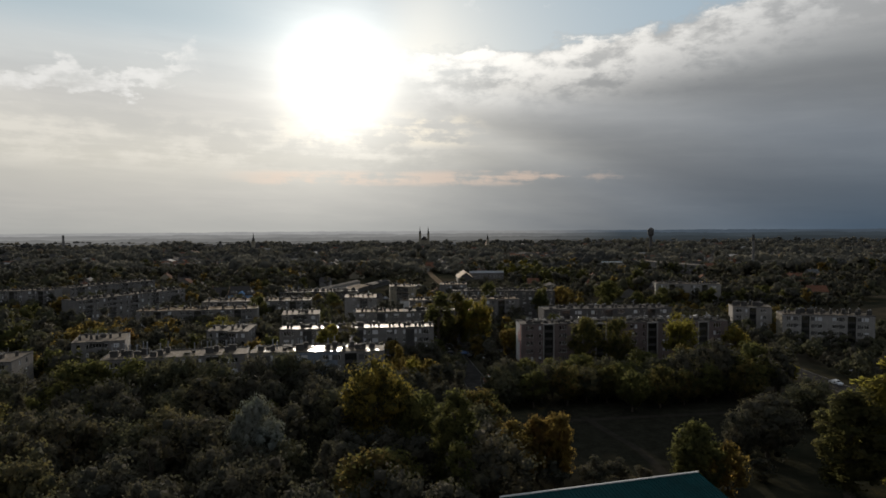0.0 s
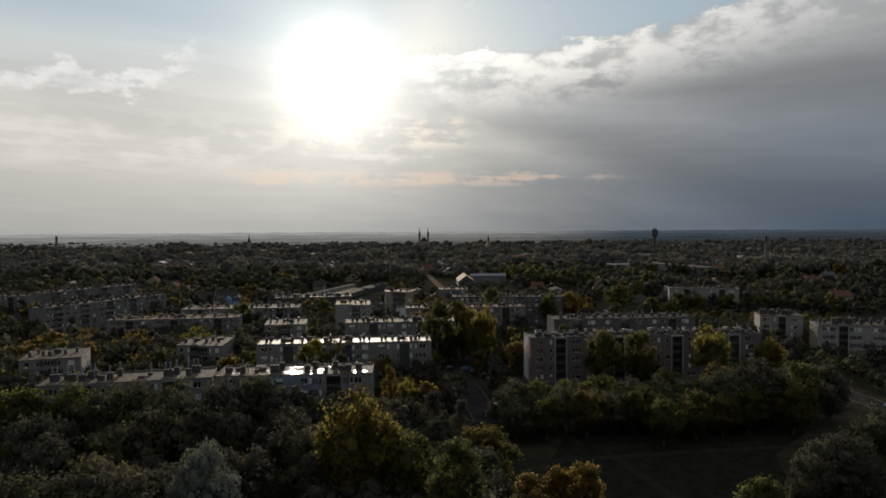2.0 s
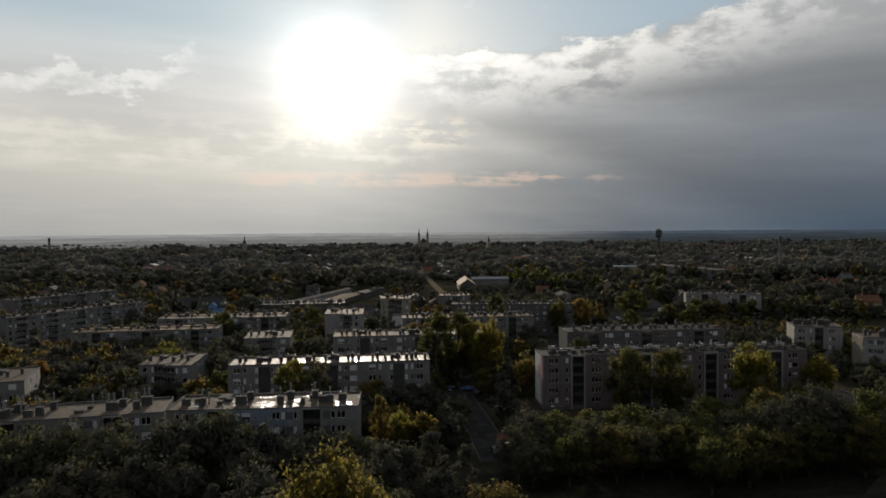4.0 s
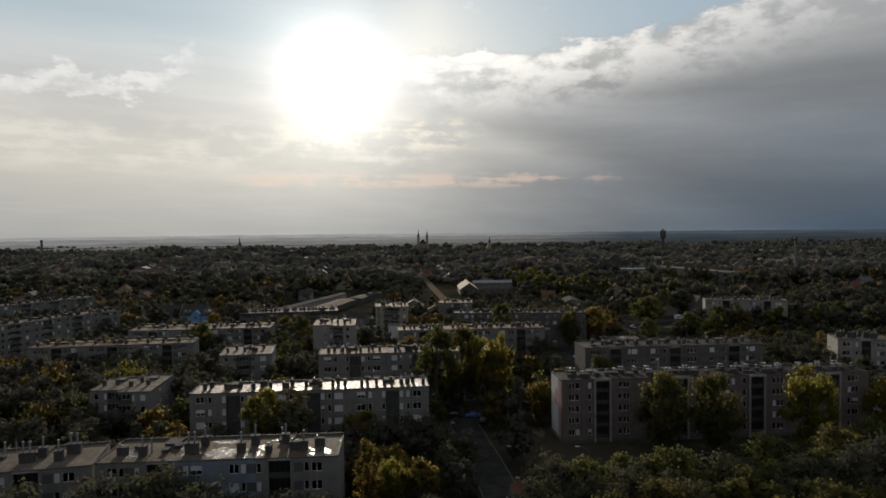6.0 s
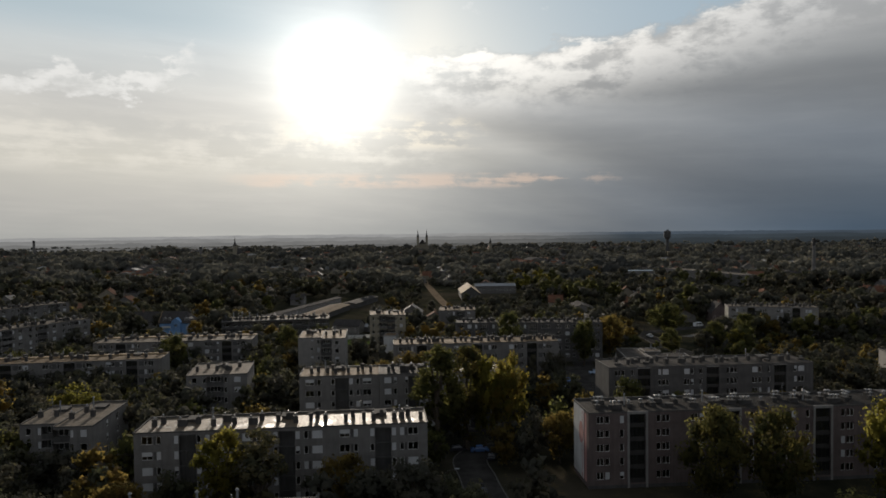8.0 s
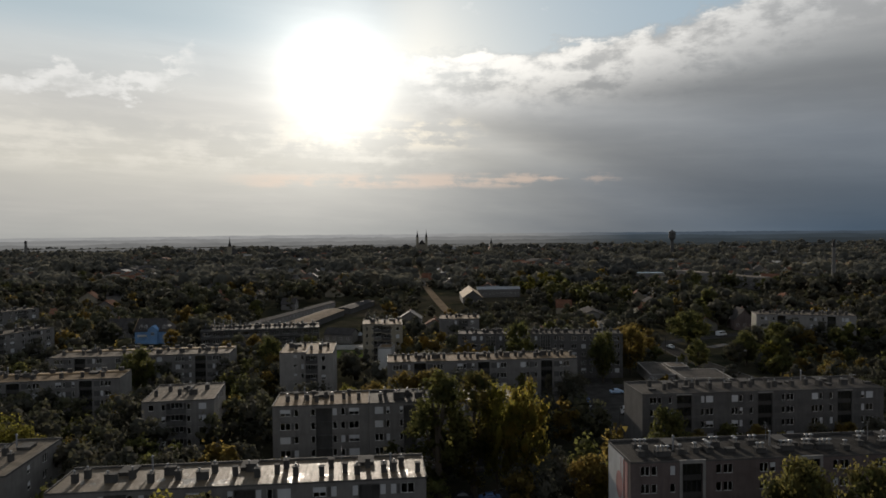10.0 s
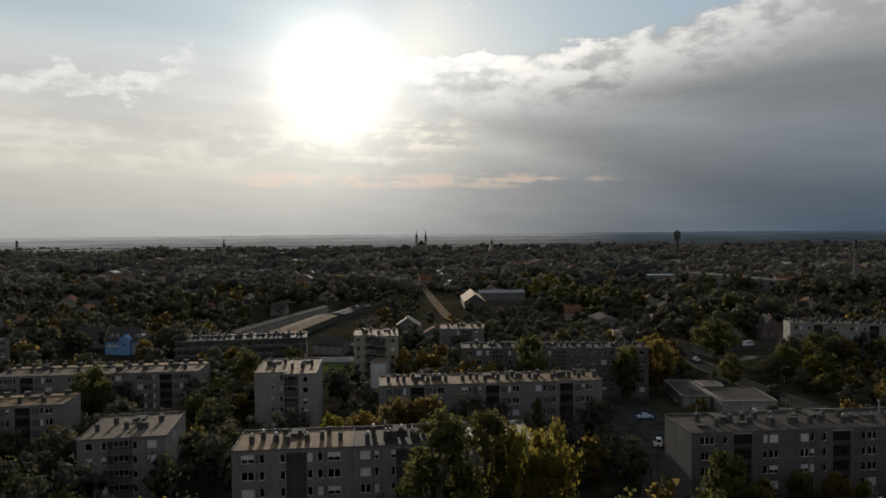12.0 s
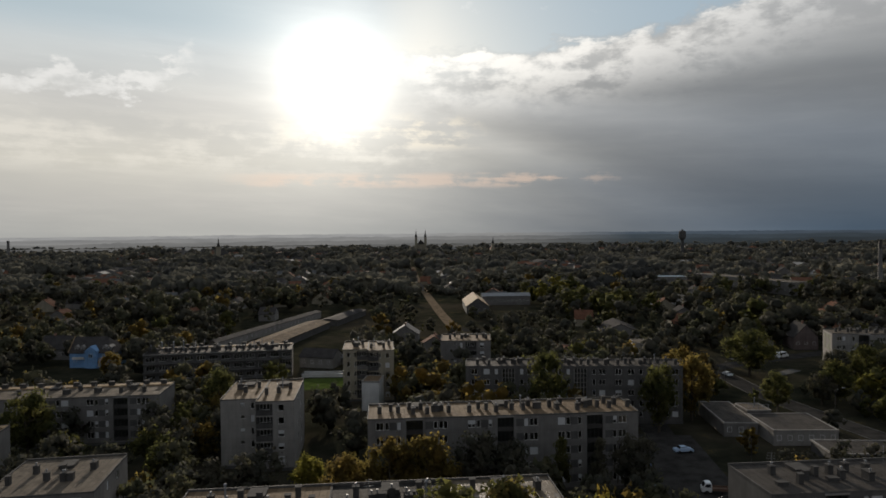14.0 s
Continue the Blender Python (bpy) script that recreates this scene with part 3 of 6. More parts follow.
def fill_bays(parent, items, m, rng, slot_label, shut_share):
    for kind, x, z, wd, ht, dep in items:
        if kind == "win":
            r = rng.random()
            shut = 0.0
            if r < shut_share:
                shut = rng.choice((1.0, 1.0, .55))
            add_window(parent, m @ pose(x, dep, z), wd, ht, shut)
        elif kind == "L":
            bm = bmesh.new()
            box(bm, x + .02, -.04, z - .1, x + wd - .02, .06, z + .95)
            part("balcony_parapet", bm, rng.choice((M_PANEL_D, M_PANEL, M_STACK, M_PANEL_D)), parent, m=m)
            add_window(parent, m @ pose(x + wd * .18, dep - .09, z + .85), wd * .62, 1.35, 0.0)
        elif kind == "S":
            bm = bmesh.new()
            for i in range(1, 5):
                c = x + wd * i / 5
                box(bm, c - .05, .12, z, c + .05, .24, z + ht)
            k = max(2, round(ht / 2.8))
            for i in range(1, k + 1):
                c = z + ht * i / k
                box(bm, x, .10, c - .32, x + wd, .28, c - .14)
            part("stair_grille", bm, M_PANEL_D, parent, "concrete grille over the stairs", m=m)
        elif kind in "DK":
            bm = bmesh.new()
            if kind == "K":
                box(bm, x - .1, -.10, z + ht, x + wd + .1, .1, z + ht + .3)
                part("stair_lintel", bm, M_PANEL_W, parent, m=m)
                bm = bmesh.new()
            box(bm, x - .42, -.16, 0, x, .1, z + ht + .55)
            box(bm, x + wd, -.16, 0, x + wd + .42, .1, z + ht + .55)
            box(bm, x, -.16, z + ht, x + wd, .1, z + ht + .55)
            if kind == "D":
                part("stair_surround", bm, M_PANEL_W, parent, slot_label, m=m)
            else:
                bm.free()
            bm = bmesh.new()
            k = max(2, round(ht / 2.8))
            for i in range(k):
                box(bm, x, .22, z + ht * i / k, x + wd, .30, z + ht * i / k + .9)
            for i in range(1, 4):
                box(bm, x + wd * i / 4 - .04, .305, z, x + wd * i / 4 + .04, .36, z + ht)
            part("stair_glazing", bm, M_DARKF, parent, m=m)
            bm = bmesh.new()
            quad(bm, (x, .38, z), (x + wd, .38, z), (x + wd, .38, z + ht), (x, .38, z + ht))
            part("pane", bm, M_GLASS, parent, m=m)
        elif kind == "G":
            bm = bmesh.new()
            for i in range(5):
                c = x + wd * i / 4
                box(bm, c - .09, .0, z, c + .09, .12, z + ht)
            k = max(3, round(ht / 1.2))
            for i in range(k + 1):
                c = z + ht * i / k
                box(bm, x, .125, c - .08, x + wd, .2, c + .08)
            part("stair_glazing", bm, M_PANEL_W, parent, "white gridded stair window", m=m)
            bm = bmesh.new()
            quad(bm, (x, .22, z), (x + wd, .22, z), (x + wd, .22, z + ht), (x, .22, z + ht))
            part("pane", bm, M_GLASS, parent, m=m)


M_COWL = stained("zinc cowl", (.25, .25, .245), .55, .25, .2, .35)
# dark grey coat of chimneys, vent boxes, hatches and some balcony parapets
M_STACK = stained("dark grey render", (.080, .076, .071), .92, .35, spec=.1)
M_CAP = stained("weathered capping", (.105, .099, .092), .8, .35, .1, .15)


def capped(bm, a, b, h, mat=0, cap=2):
    """A plastered shaft with a thin slab on it."""
    box(bm, -a, -b, 0, a, b, h, mat)
    box(bm, -a - .08, -b - .08, h + .003, a + .08, b + .08, h + .11, cap)


def vent_meshes():
    """Roof fittings by kind: cowl_1, cowl_2, low, chimney, flued, wide, piped, piped_2, pipe, aerial, hatch."""
    out = {}
    for kind, a, n in (("cowl_1", .40, 1), ("cowl_2", .70, 2), ("cowl_3", 1.0, 3)):
        bm = bmesh.new()
        capped(bm, a * 1.2, .52, .75)
        for i in range(n):
            c = (i - (n - 1) / 2) * .78
            tube(bm, (c, 0, .86), (c, 0, 1.42), .13, .13, 7, 1)
            tube(bm, (c, 0, 1.42), (c, 0, 1.50), .19, .38, 10, 1)
            tube(bm, (c, 0, 1.50), (c, 0, 1.64), .38, .24, 10, 1)
        out[kind] = mesh_of("roof_vent", bm, M_STACK, M_COWL, M_STACK)
    bm = bmesh.new()
    capped(bm, .75, .45, .45)
    out["low"] = mesh_of("roof_vent", bm, M_STACK, M_CAP, M_STACK)
    for kind, a, b, h, flues in (("chimney", .36, .36, 1.35, ()), ("flued", .40, .40, 1.25, (0.0,)), ("wide", .80, .42, 1.15, (-.4,)), ("tall", .42, .42, 2.0, (0.0,)), ("tall_pair", .85, .42, 1.8, (-.4, .4))):
        bm = bmesh.new()
        capped(bm, a, b, h)
        for c in flues:
            tube(bm, (c, 0, h + .1), (c, 0, h + .45), .11, .11, 7, 1)
            tube(bm, (c, 0, h + .45), (c, 0, h + .56), .21, .15, 8, 1)
        out[kind] = mesh_of("roof_chimney", bm, M_STACK, M_COWL, M_STACK)
    for kind, a, pipes in (("piped", .62, (0.0,)), ("piped_2", 1.0, (-.5, .45))):
        bm = bmesh.new()
        capped(bm, a, .55, 1.5)
        for c in pipes:
            tube(bm, (c, 0, 1.6), (c, 0, 3.05), .16, .15, 8, 1)
            tube(bm, (c, 0, 3.05), (c, 0, 3.13), .18, .27, 8, 1)
            tube(bm, (c, 0, 3.13), (c, 0, 3.35), .27, .08, 8, 1)
        out[kind] = mesh_of("roof_chimney", bm, M_STACK, M_METAL, M_STACK)
    bm = bmesh.new()
    tube(bm, (0, 0, 0), (0, 0, 2.2), .15, .14, 7)
    tube(bm, (0, 0, 2.2), (0, 0, 2.28), .15, .25, 8)
    tube(bm, (0, 0, 2.28), (0, 0, 2.48), .25, .08, 8)
    out["pipe"] = mesh_of("roof_pipe", bm, M_METAL)
    bm = bmesh.new()
    tube(bm, (0, 0, 0), (0, 0, 3.2), .035, .025, 5)
    for z, l in ((2.2, .7), (2.6, .6), (3.0, .5)):
        tube(bm, (-l, 0, z), (l, 0, z), .02, .02, 4)
    out["aerial"] = mesh_of("aerial", bm, M_METAL)
    bm = bmesh.new()
    box(bm, -1.1, -1.4, 0, 1.1, 1.4, .45)
    box(bm, -1.22, -1.52, .453, 1.22, 1.52, .56)
    out["hatch"] = mesh_of("roof_hatch", bm, M_STACK)
    return out


VENTS = vent_meshes()
FITTINGS = {"flued": ("chimney", "flued", "flued", "wide", "chimney"), "cowl": ("cowl_2", "cowl_2", "cowl_1", "cowl_3", "low"),
            "piped": ("piped", "piped_2", "piped", "wide", "low"), "tall": ("tall", "tall_pair", "tall", "flued"), "mixed": ("flued", "wide", "chimney", "flued", "low")}
FOOTPRINTS = []


def block(label, fl, fr, depth, height, storeys, section, reps, felt, wall_mat, seed, group="five-storey apartment blocks",
          vents=3, slot_label="white frame round the stair bay", shut=.3, side=None, plinth=None, back_row=0, ledges=False, side_at=(0, 1), fittings="flued"):
    """A slab of flats: fl and fr are its two front corners on the ground."""
    rng = random.Random(seed)
    a, b = Vector(fl), Vector(fr)
    length = (b - a).length
    turn = math.degrees(math.atan2(b.y - a.y, b.x - a.x))
    home = thing("apartment_building", label, "apartment building", pose(a.x, a.y, 0, 0, 0, turn), group)
    d = (b - a).normalized()
    n = Vector((-d.y, d.x))
    FOOTPRINTS.append((a, d, n, length, depth))
    z0 = .9 if plinth is None else plinth
    top = height
    sh = (height - z0 - .35) / storeys
    bm = bmesh.new()
    items = []
    facade(bm, items, section * reps, length, storeys, z0, sh, top, rng)
    quad(bm, (length, depth, 0), (0, depth, 0), (0, depth, top), (length, depth, top))
    sides = []
    if side:
        for s in (0, 1):
            if s not in side_at:
                if s == 0:
                    quad(bm, (0, depth, 0), (0, 0, 0), (0, 0, top), (0, depth, top))
                else:
                    quad(bm, (length, 0, 0), (length, depth, 0), (length, depth, top), (length, 0, top))
                continue
            b2, it2 = bmesh.new(), []
            facade(b2, it2, side, depth, storeys, z0, sh, top, rng)
            ms = pose(0, depth, 0, 0, 0, -90) if s == 0 else pose(length, 0, 0, 0, 0, 90)
            for v in b2.verts:
                v.co = ms @ v.co
            me2 = bpy.data.meshes.new("tmp")
            b2.to_mesh(me2)
            b2.free()
            bm.from_mesh(me2)
            bpy.data.meshes.remove(me2)
            sides.append((it2, ms))
    else:
        quad(bm, (0, depth, 0), (0, 0, 0), (0, 0, top), (0, depth, top))
        quad(bm, (length, 0, 0), (length, depth, 0), (length, depth, top), (length, 0, top))
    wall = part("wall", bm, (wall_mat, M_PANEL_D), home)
    # roof with an upstand all round
    bm = bmesh.new()
    zr = top - .12
    quad(bm, (.10, .12, zr), (length - .10, .12, zr), (length - .10, depth - .14, zr), (.10, depth - .14, zr))
    roof = part("roof", bm, felt, home)
    bm = bmesh.new()
    e = .06
    box(bm, -e, -e, top - .25, length + e, .12, top - .05)
    box(bm, -e, depth - .14, top - .25, length + e, depth + e, top + .22)
    box(bm, -e, .12, top - .25, .10, depth - .14, top + .08)
    box(bm, length - .10, .12, top - .25, length + e, depth - .14, top + .08)
    part("parapet", bm, M_CAP, roof, "grey sheet-metal parapet capping")
    seclen = length / max(1, reps)
    # fittings stand in clusters over the stairs and bathrooms of each section
    kinds = FITTINGS[fittings]
    for r in range(reps):
        for at in (.22, .52, .80) if seclen > 12 else (.30, .74):
            cx = (r + at) * seclen + rng.uniform(-.5, .5)
            for i in range(max(1, round(vents * .65)) + rng.randint(0, 1)):
                kind = rng.choice(kinds)
                x = cx + (i - .8) * 1.75 + rng.uniform(-.6, .6)
                if .8 < x < length - .8:
                    yy = depth * (.34, .58)[i % 2] + rng.uniform(-1.0, 1.0)
                    name = "roof_vent" if kind[0] in "cl" and kind != "chimney" else "roof_chimney"
                    shared(name, VENTS[kind], roof, pose(x, yy, zr, 0, 0, rng.choice((0, 0, 90))))
        if rng.random() < .6:
            shared("roof_pipe", VENTS["pipe"], roof, pose((r + rng.uniform(.2, .8)) * seclen, depth * rng.uniform(.4, .85), zr))
        if rng.random() < .6:
            shared("aerial", VENTS["aerial"], roof, pose((r + rng.uniform(.2, .8)) * seclen, depth * rng.uniform(.3, .8), zr, 0, 0, rng.uniform(0, 180)))
        shared("roof_hatch", VENTS["hatch"], roof, pose((r + .5) * seclen, depth * .76, zr))
    if back_row:
        # back strip of the roof; its pale colour stands for sun glare
        bm = bmesh.new()
        box(bm, .2, depth * .80, zr, length - .2, depth - .35, zr + .32)
        part("raised_roof_strip", bm, M_SHEET, roof, "raised roof strip, pale to stand for sun glare")
    for i in range(back_row):
        bm = bmesh.new()
        x = length * (i + .5) / back_row
        box(bm, x - .62, depth * .86 - .5, zr, x + .62, depth * .86 + .5, zr + 1.25)
        box(bm, x - .70, depth * .86 - .6, zr + 1.25, x + .70, depth * .86 + .6, zr + 1.36)
        part("roof_chimney", bm, M_STACK, roof, "squat grey chimney stack")
    if ledges:
        for i in range(storeys + 1):
            bm = bmesh.new()
            z = z0 + i * sh
            box(bm, -.1, -.75, z - .12, length + .1, -.004, z + .28)
            part("floor_ledge", bm, M_PANEL_G, home, "projecting concrete floor ledge")
    fill_bays(home, items, Matrix(), rng, slot_label, shut)
    for it, ms in sides:
        fill_bays(home, it, ms, rng, slot_label, shut)
    if storeys >= 4:
        bm = bmesh.new()
        box(bm, -.06, -.06, 0, length + .06, -.002, z0 - .25)
        part("plinth", bm, M_PANEL_D, home)
    return home


SEC_B = [(".", 1.1), ("W", 2.3), ("P", .35), ("n", 1.0), (".", 2.0), ("n", 1.0), ("S", 2.9), ("n", 1.0), (".", .5), ("n", 1.0), ("P", .35), ("W", 2.3), (".", 1.5)]
SEC_C = [(".", 1.4), ("w", 1.6), ("n", 1.1), (".", 1.7), ("n", 1.0), (".", .9), ("D", 3.1), (".", 1.9), ("n", 1.1), ("w", 1.7), (".", 2.4)]
SEC_D = [(".", 1.5), ("w", 1.8), ("n", 1.0), ("P", 1.4), ("n", .9), (".", 1.0), ("K", 3.3), (".", .5), ("P", 1.5), ("n", 1.0), ("W", 2.1), (".", 2.2)]
SEC_E = [(".", 4.0), ("s", 1.1), (".", 1.0), ("n", 1.0), (".", .8), ("L", 3.5), (".", 1.0), ("w", 1.5), (".", 2.0)]
SEC_F = [(".", 1.2), ("w", 1.4), (".", 1.3), ("n", 1.0), ("L", 4.2), ("n", 1.0), (".", 1.4), ("W", 2.0), (".", 1.5)]
SEC_R = [(".", 1.2), ("w", 1.8), (".", 1.2), ("w", 1.7), (".", 1.0), ("n", 1.0), (".", .9), ("G", 3.0), (".", 1.2), ("n", 1.0), (".", .6), ("w", 1.7), (".", .9)]
SIDE = [(".", 5.0), ("n", 1.2), (".", 3.0), ("w", 1.6), (".", 4.0)]

block_a = block("long five-storey grey panel block with puddles on its felt roof", (-53.4, 184.8), (-16.8, 187.2), 11.4, 15.6, 5, SEC_D, 2, M_FELT_DAMP, M_PANEL, 11, vents=3, fittings="piped")
for kid in block_a.children:
    if kid.name.split(".")[0] == "wall":
        kid.data.materials.append(M_PANEL_B)
        for f in kid.data.polygons:
            if 8.9 < f.center.x < 24.0 and abs(f.center.y) < .3 and f.material_index == 0:
                f.material_index = 2
block("five-storey grey panel block with a dry grey roof", (-89.6, 176.0), (-53.6, 184.4), 11.2, 15.5, 5, SEC_D, 2, M_FELT_DRY, M_PANEL, 12, vents=3, fittings="piped")
block("five-storey grey panel block with a wet shining roof", (-56.0, 230.4), (-3.7, 235.5), 9.8, 15.2, 5, SEC_B, 3, M_FELT_WET, M_PANEL, 13, vents=3, shut=.45)
block_c = block("long five-storey reddish panel block with white stair frames", (27.4, 241.2), (103.0, 247.0), 10.6, 15.0, 5, SEC_C, 4, M_TAR, M_PANEL_R, 14, vents=5, shut=.22, fittings="cowl")
block("five-storey pale panel block with dark stair bays", (41.8, 284.1), (96.6, 288.3), 11.6, 15.0, 5, SEC_D, 3, M_FELT_DK, M_PANEL_G, 15, vents=5, shut=.36, fittings="mixed")
block("five-storey grey panel block with a brownish felt roof", (-36.0, 275.8), (-16.6, 277.6), 10.8, 15.3, 5, SEC_B, 1, M_FELT, M_PANEL, 16, vents=4, shut=.25)
block("five-storey grey panel block with a dark tarred roof", (-16.55, 277.6), (-.6, 279.1), 10.8, 15.3, 5, SEC_B, 1, M_TAR, M_PANEL, 36, vents=4, shut=.35)
block("five-storey grey panel block with a wet patched roof", (-.55, 279.1), (14.0, 280.5), 10.8, 15.3, 5, SEC_B, 1, M_FELT_WET, M_PANEL, 37, vents=3, shut=.35)
block("long five-storey grey block with dark stair slots", (-16.3, 321.7), (36.0, 325.8), 10.6, 15.2, 5, SEC_D, 3, M_FELT, M_PANEL, 17, vents=4, shut=.3)
POINT = "square point blocks of flats"
block("five-storey pale point block, set-back half with small windows", (-49.6, 338.7), (-41.6, 339.5), 17.5, 15.0, 5, SEC_E[:5], 1, M_FELT, M_PANEL_W, 18, POINT, vents=2, side=SIDE, side_at=(0,))
block("five-storey pale point block, forward half with loggias", (-41.55, 336.8), (-33.6, 337.6), 20.6, 15.0, 5, SEC_E[5:], 1, M_FELT, M_PANEL_W, 48, POINT, vents=2, side=SIDE, side_at=(1,))
block("square four-storey grey point block with loggias", (-69.8, 291.9), (-54.1, 294.5), 17.0, 12.4, 4, SEC_F, 1, M_FELT_DRY, M_PANEL, 19, POINT, vents=3, side=SIDE)
block("four-storey grey point block among trees, set-back half", (-86.3, 246.4), (-78.6, 247.2), 14.5, 12.4, 4, SEC_F[:5], 1, M_FELT_DRY, M_PANEL, 20, POINT, vents=2, side=SIDE, side_at=(0,))
block("four-storey grey point block among trees, forward half", (-78.55, 244.6), (-70.9, 245.4), 19.6, 12.4, 4, SEC_F[4:], 1, M_FELT_DRY, M_PANEL, 50, POINT, vents=2, side=SIDE, side_at=(1,))
block("square four-storey grey point block with a pale roof", (-122.2, 222.0), (-107.0, 227.5), 18.5, 12.4, 4, SEC_F, 1, M_FELT_DRY, M_PANEL, 21, POINT, vents=3, side=SIDE)
block("square four-storey block of flats behind park trees", (-137.5, 188.0), (-122.2, 191.2), 16.0, 12.4, 4, SEC_F, 1, M_FELT_DRY, M_PANEL, 22, POINT, vents=3, side=SIDE)
block("five-storey yellowish point block, set-back half", (-31.6, 395.3), (-24.1, 396.0), 14.2, 15.6, 5, SEC_F[:5], 1, M_FELT, M_PANEL_Y, 23, POINT, vents=2, side=SIDE, side_at=(0,))
block("five-storey yellowish point block, forward half with loggias", (-24.05, 393.3), (-16.4, 394.0), 16.8, 15.6, 5, SEC_F[4:], 1, M_FELT, M_PANEL_Y, 53, POINT, vents=2, side=SIDE, side_at=(1,))
block("square five-storey grey point block by the road", (-2.7, 413.6), (13.5, 412.8), 13.5, 15.0, 5, SEC_E, 1, M_FELT, M_PANEL, 24, POINT, vents=3, side=SIDE)
block("long five-storey grey block with white gridded stair windows", (4.0, 372.2), (60.0, 369.0), 9.0, 15.0, 5, SEC_R, 3, M_FELT_DK, M_PANEL_G, 25, vents=4, shut=.2)
FOUR = "four-storey apartment blocks"
block("long four-storey grey block with square roof vents", (-125.4, 351.5), (-70.4, 357.5), 13.0, 11.8, 4, SEC_D, 3, M_FELT_DRY, M_PANEL, 26, FOUR, vents=2, back_row=13)
block("long four-storey grey block half hidden by trees", (-142.0, 313.0), (-88.6, 321.5), 10.5, 11.8, 4, SEC_D, 3, M_FELT, M_PANEL, 27, FOUR, vents=2, back_row=12)
block("four-storey pale block with a sunlit gable", (130.4, 307.4), (146.2, 303.5), 11.5, 13.0, 4, SEC_C, 1, M_FELT_DRY, M_PANEL_W, 28, FOUR, vents=4, fittings="tall")
block_l = block("four-storey pale block with a ribbed sunlit gable", (139.4, 280.2), (172.4, 272.0), 11.0, 13.0, 4, SEC_D, 2, M_FELT_DRY, M_PANEL_W, 29, FOUR, vents=5, fittings="tall")
block_k = block("four-storey pale block with a mural on its gable", (133.8, 430.6), (171.3, 421.3), 10.5, 13.5, 4, SEC_C, 2, M_FELT_DRY, M_PANEL_W, 30, FOUR, vents=4)
FAR = "grey slab blocks on the edge of the estate"
block("long grey slab block with loggias, standing askew among trees", (-184.0, 340.3), (-154.7, 406.4), 11.0, 14.0, 5, SEC_F, 5, M_FELT_DRY, M_PANEL, 31, FAR, vents=3)
block("grey slab block seen over the trees", (-262.0, 398.0), (-230.5, 402.5), 11.0, 14.0, 5, SEC_D, 2, M_FELT_DRY, M_PANEL, 32, FAR, vents=3)
block("grey slab block beyond the gardens", (-230.0, 418.0), (-203.0, 478.0), 11.0, 14.0, 5, SEC_F, 4, M_FELT_DRY, M_PANEL, 33, FAR, vents=3)


# ---- low buildings on the estate ----
def simple_hall(name, label, category, fl, fr, depth, eaves, ridge, wall_mat, roof_mat, along=True, group="", chimney=False, windows=0, over=.35):
    """A hall or house with a pitched roof; the ridge runs along the front, or away from it."""
    a, b = Vector(fl), Vector(fr)
    length = (b - a).length
    turn = math.degrees(math.atan2(b.y - a.y, b.x - a.x))
    ob = thing(name, label, category, pose(a.x, a.y, 0, 0, 0, turn), group)
    d = (b - a).normalized()
    FOOTPRINTS.append((a, d, Vector((-d.y, d.x)), length, depth))
    bm = bmesh.new()
    c = [(0, 0), (length, 0), (length, depth), (0, depth)]
    lo = [bm.verts.new((x, y, 0)) for x, y in c]
    hi = [bm.verts.new((x, y, eaves)) for x, y in c]
    for i in range(4):
        j = (i + 1) % 4
        bm.faces.new((lo[i], lo[j], hi[j], hi[i]))
    if along:
        r = [bm.verts.new((0, depth / 2, ridge)), bm.verts.new((length, depth / 2, ridge))]
        bm.faces.new((hi[3], hi[0], r[0]))
        bm.faces.new((hi[1], hi[2], r[1]))
    else:
        r = [bm.verts.new((length / 2, 0, ridge)), bm.verts.new((length / 2, depth, ridge))]
        bm.faces.new((hi[0], hi[1], r[0]))
        bm.faces.new((hi[2], hi[3], r[1]))
    part("wall", bm, wall_mat, ob)
    bm = bmesh.new()
    t = .16
    span = depth if along else length
    run = length if along else depth
    fall = (ridge - eaves) / (span / 2) * over
    prof = [(-over, eaves - fall), (span / 2, ridge), (span + over, eaves - fall)]
    ends = []
    for u in (-over, run + over):
        row = []
        for s, z in prof:
            for k in (0.02, t):
                row.append(bm.verts.new((u, s, z + k) if along else (s, u, z + k)))
        ends.append(row)
    for k in range(2):
        i = 2 * k
        bm.faces.new((ends[0][i + 1], ends[1][i + 1], ends[1][i + 3], ends[0][i + 3]))
        bm.faces.new((ends[0][i], ends[0][i + 2], ends[1][i + 2], ends[1][i]))
        for e in ends:
            bm.faces.new((e[i], e[i + 1], e[i + 3], e[i + 2]))
    for i in (0, 4):
        bm.faces.new((ends[0][i], ends[1][i], ends[1][i + 1], ends[0][i + 1]))
    bmesh.ops.recalc_face_normals(bm, faces=bm.faces[:])
    roof = part("roof", bm, roof_mat, ob)
    if chimney:
        bm = bmesh.new()
        cx, cy = (length * .3, depth * .5) if along else (length * .5, depth * .3)
        box(bm, cx - .35, cy - .3, ridge - .6, cx + .35, cy + .3, ridge + .9)
        box(bm, cx - .42, cy - .37, ridge + .9, cx + .42, cy + .37, ridge + 1.02)
        part("chimney", bm, M_BRICK, ob)
    for i in range(windows):
        wx = length * (i + .5) / windows - .6
        add_window(ob, pose(wx, -.03, eaves * .38), 1.2, 1.3, 0.0)
    return ob


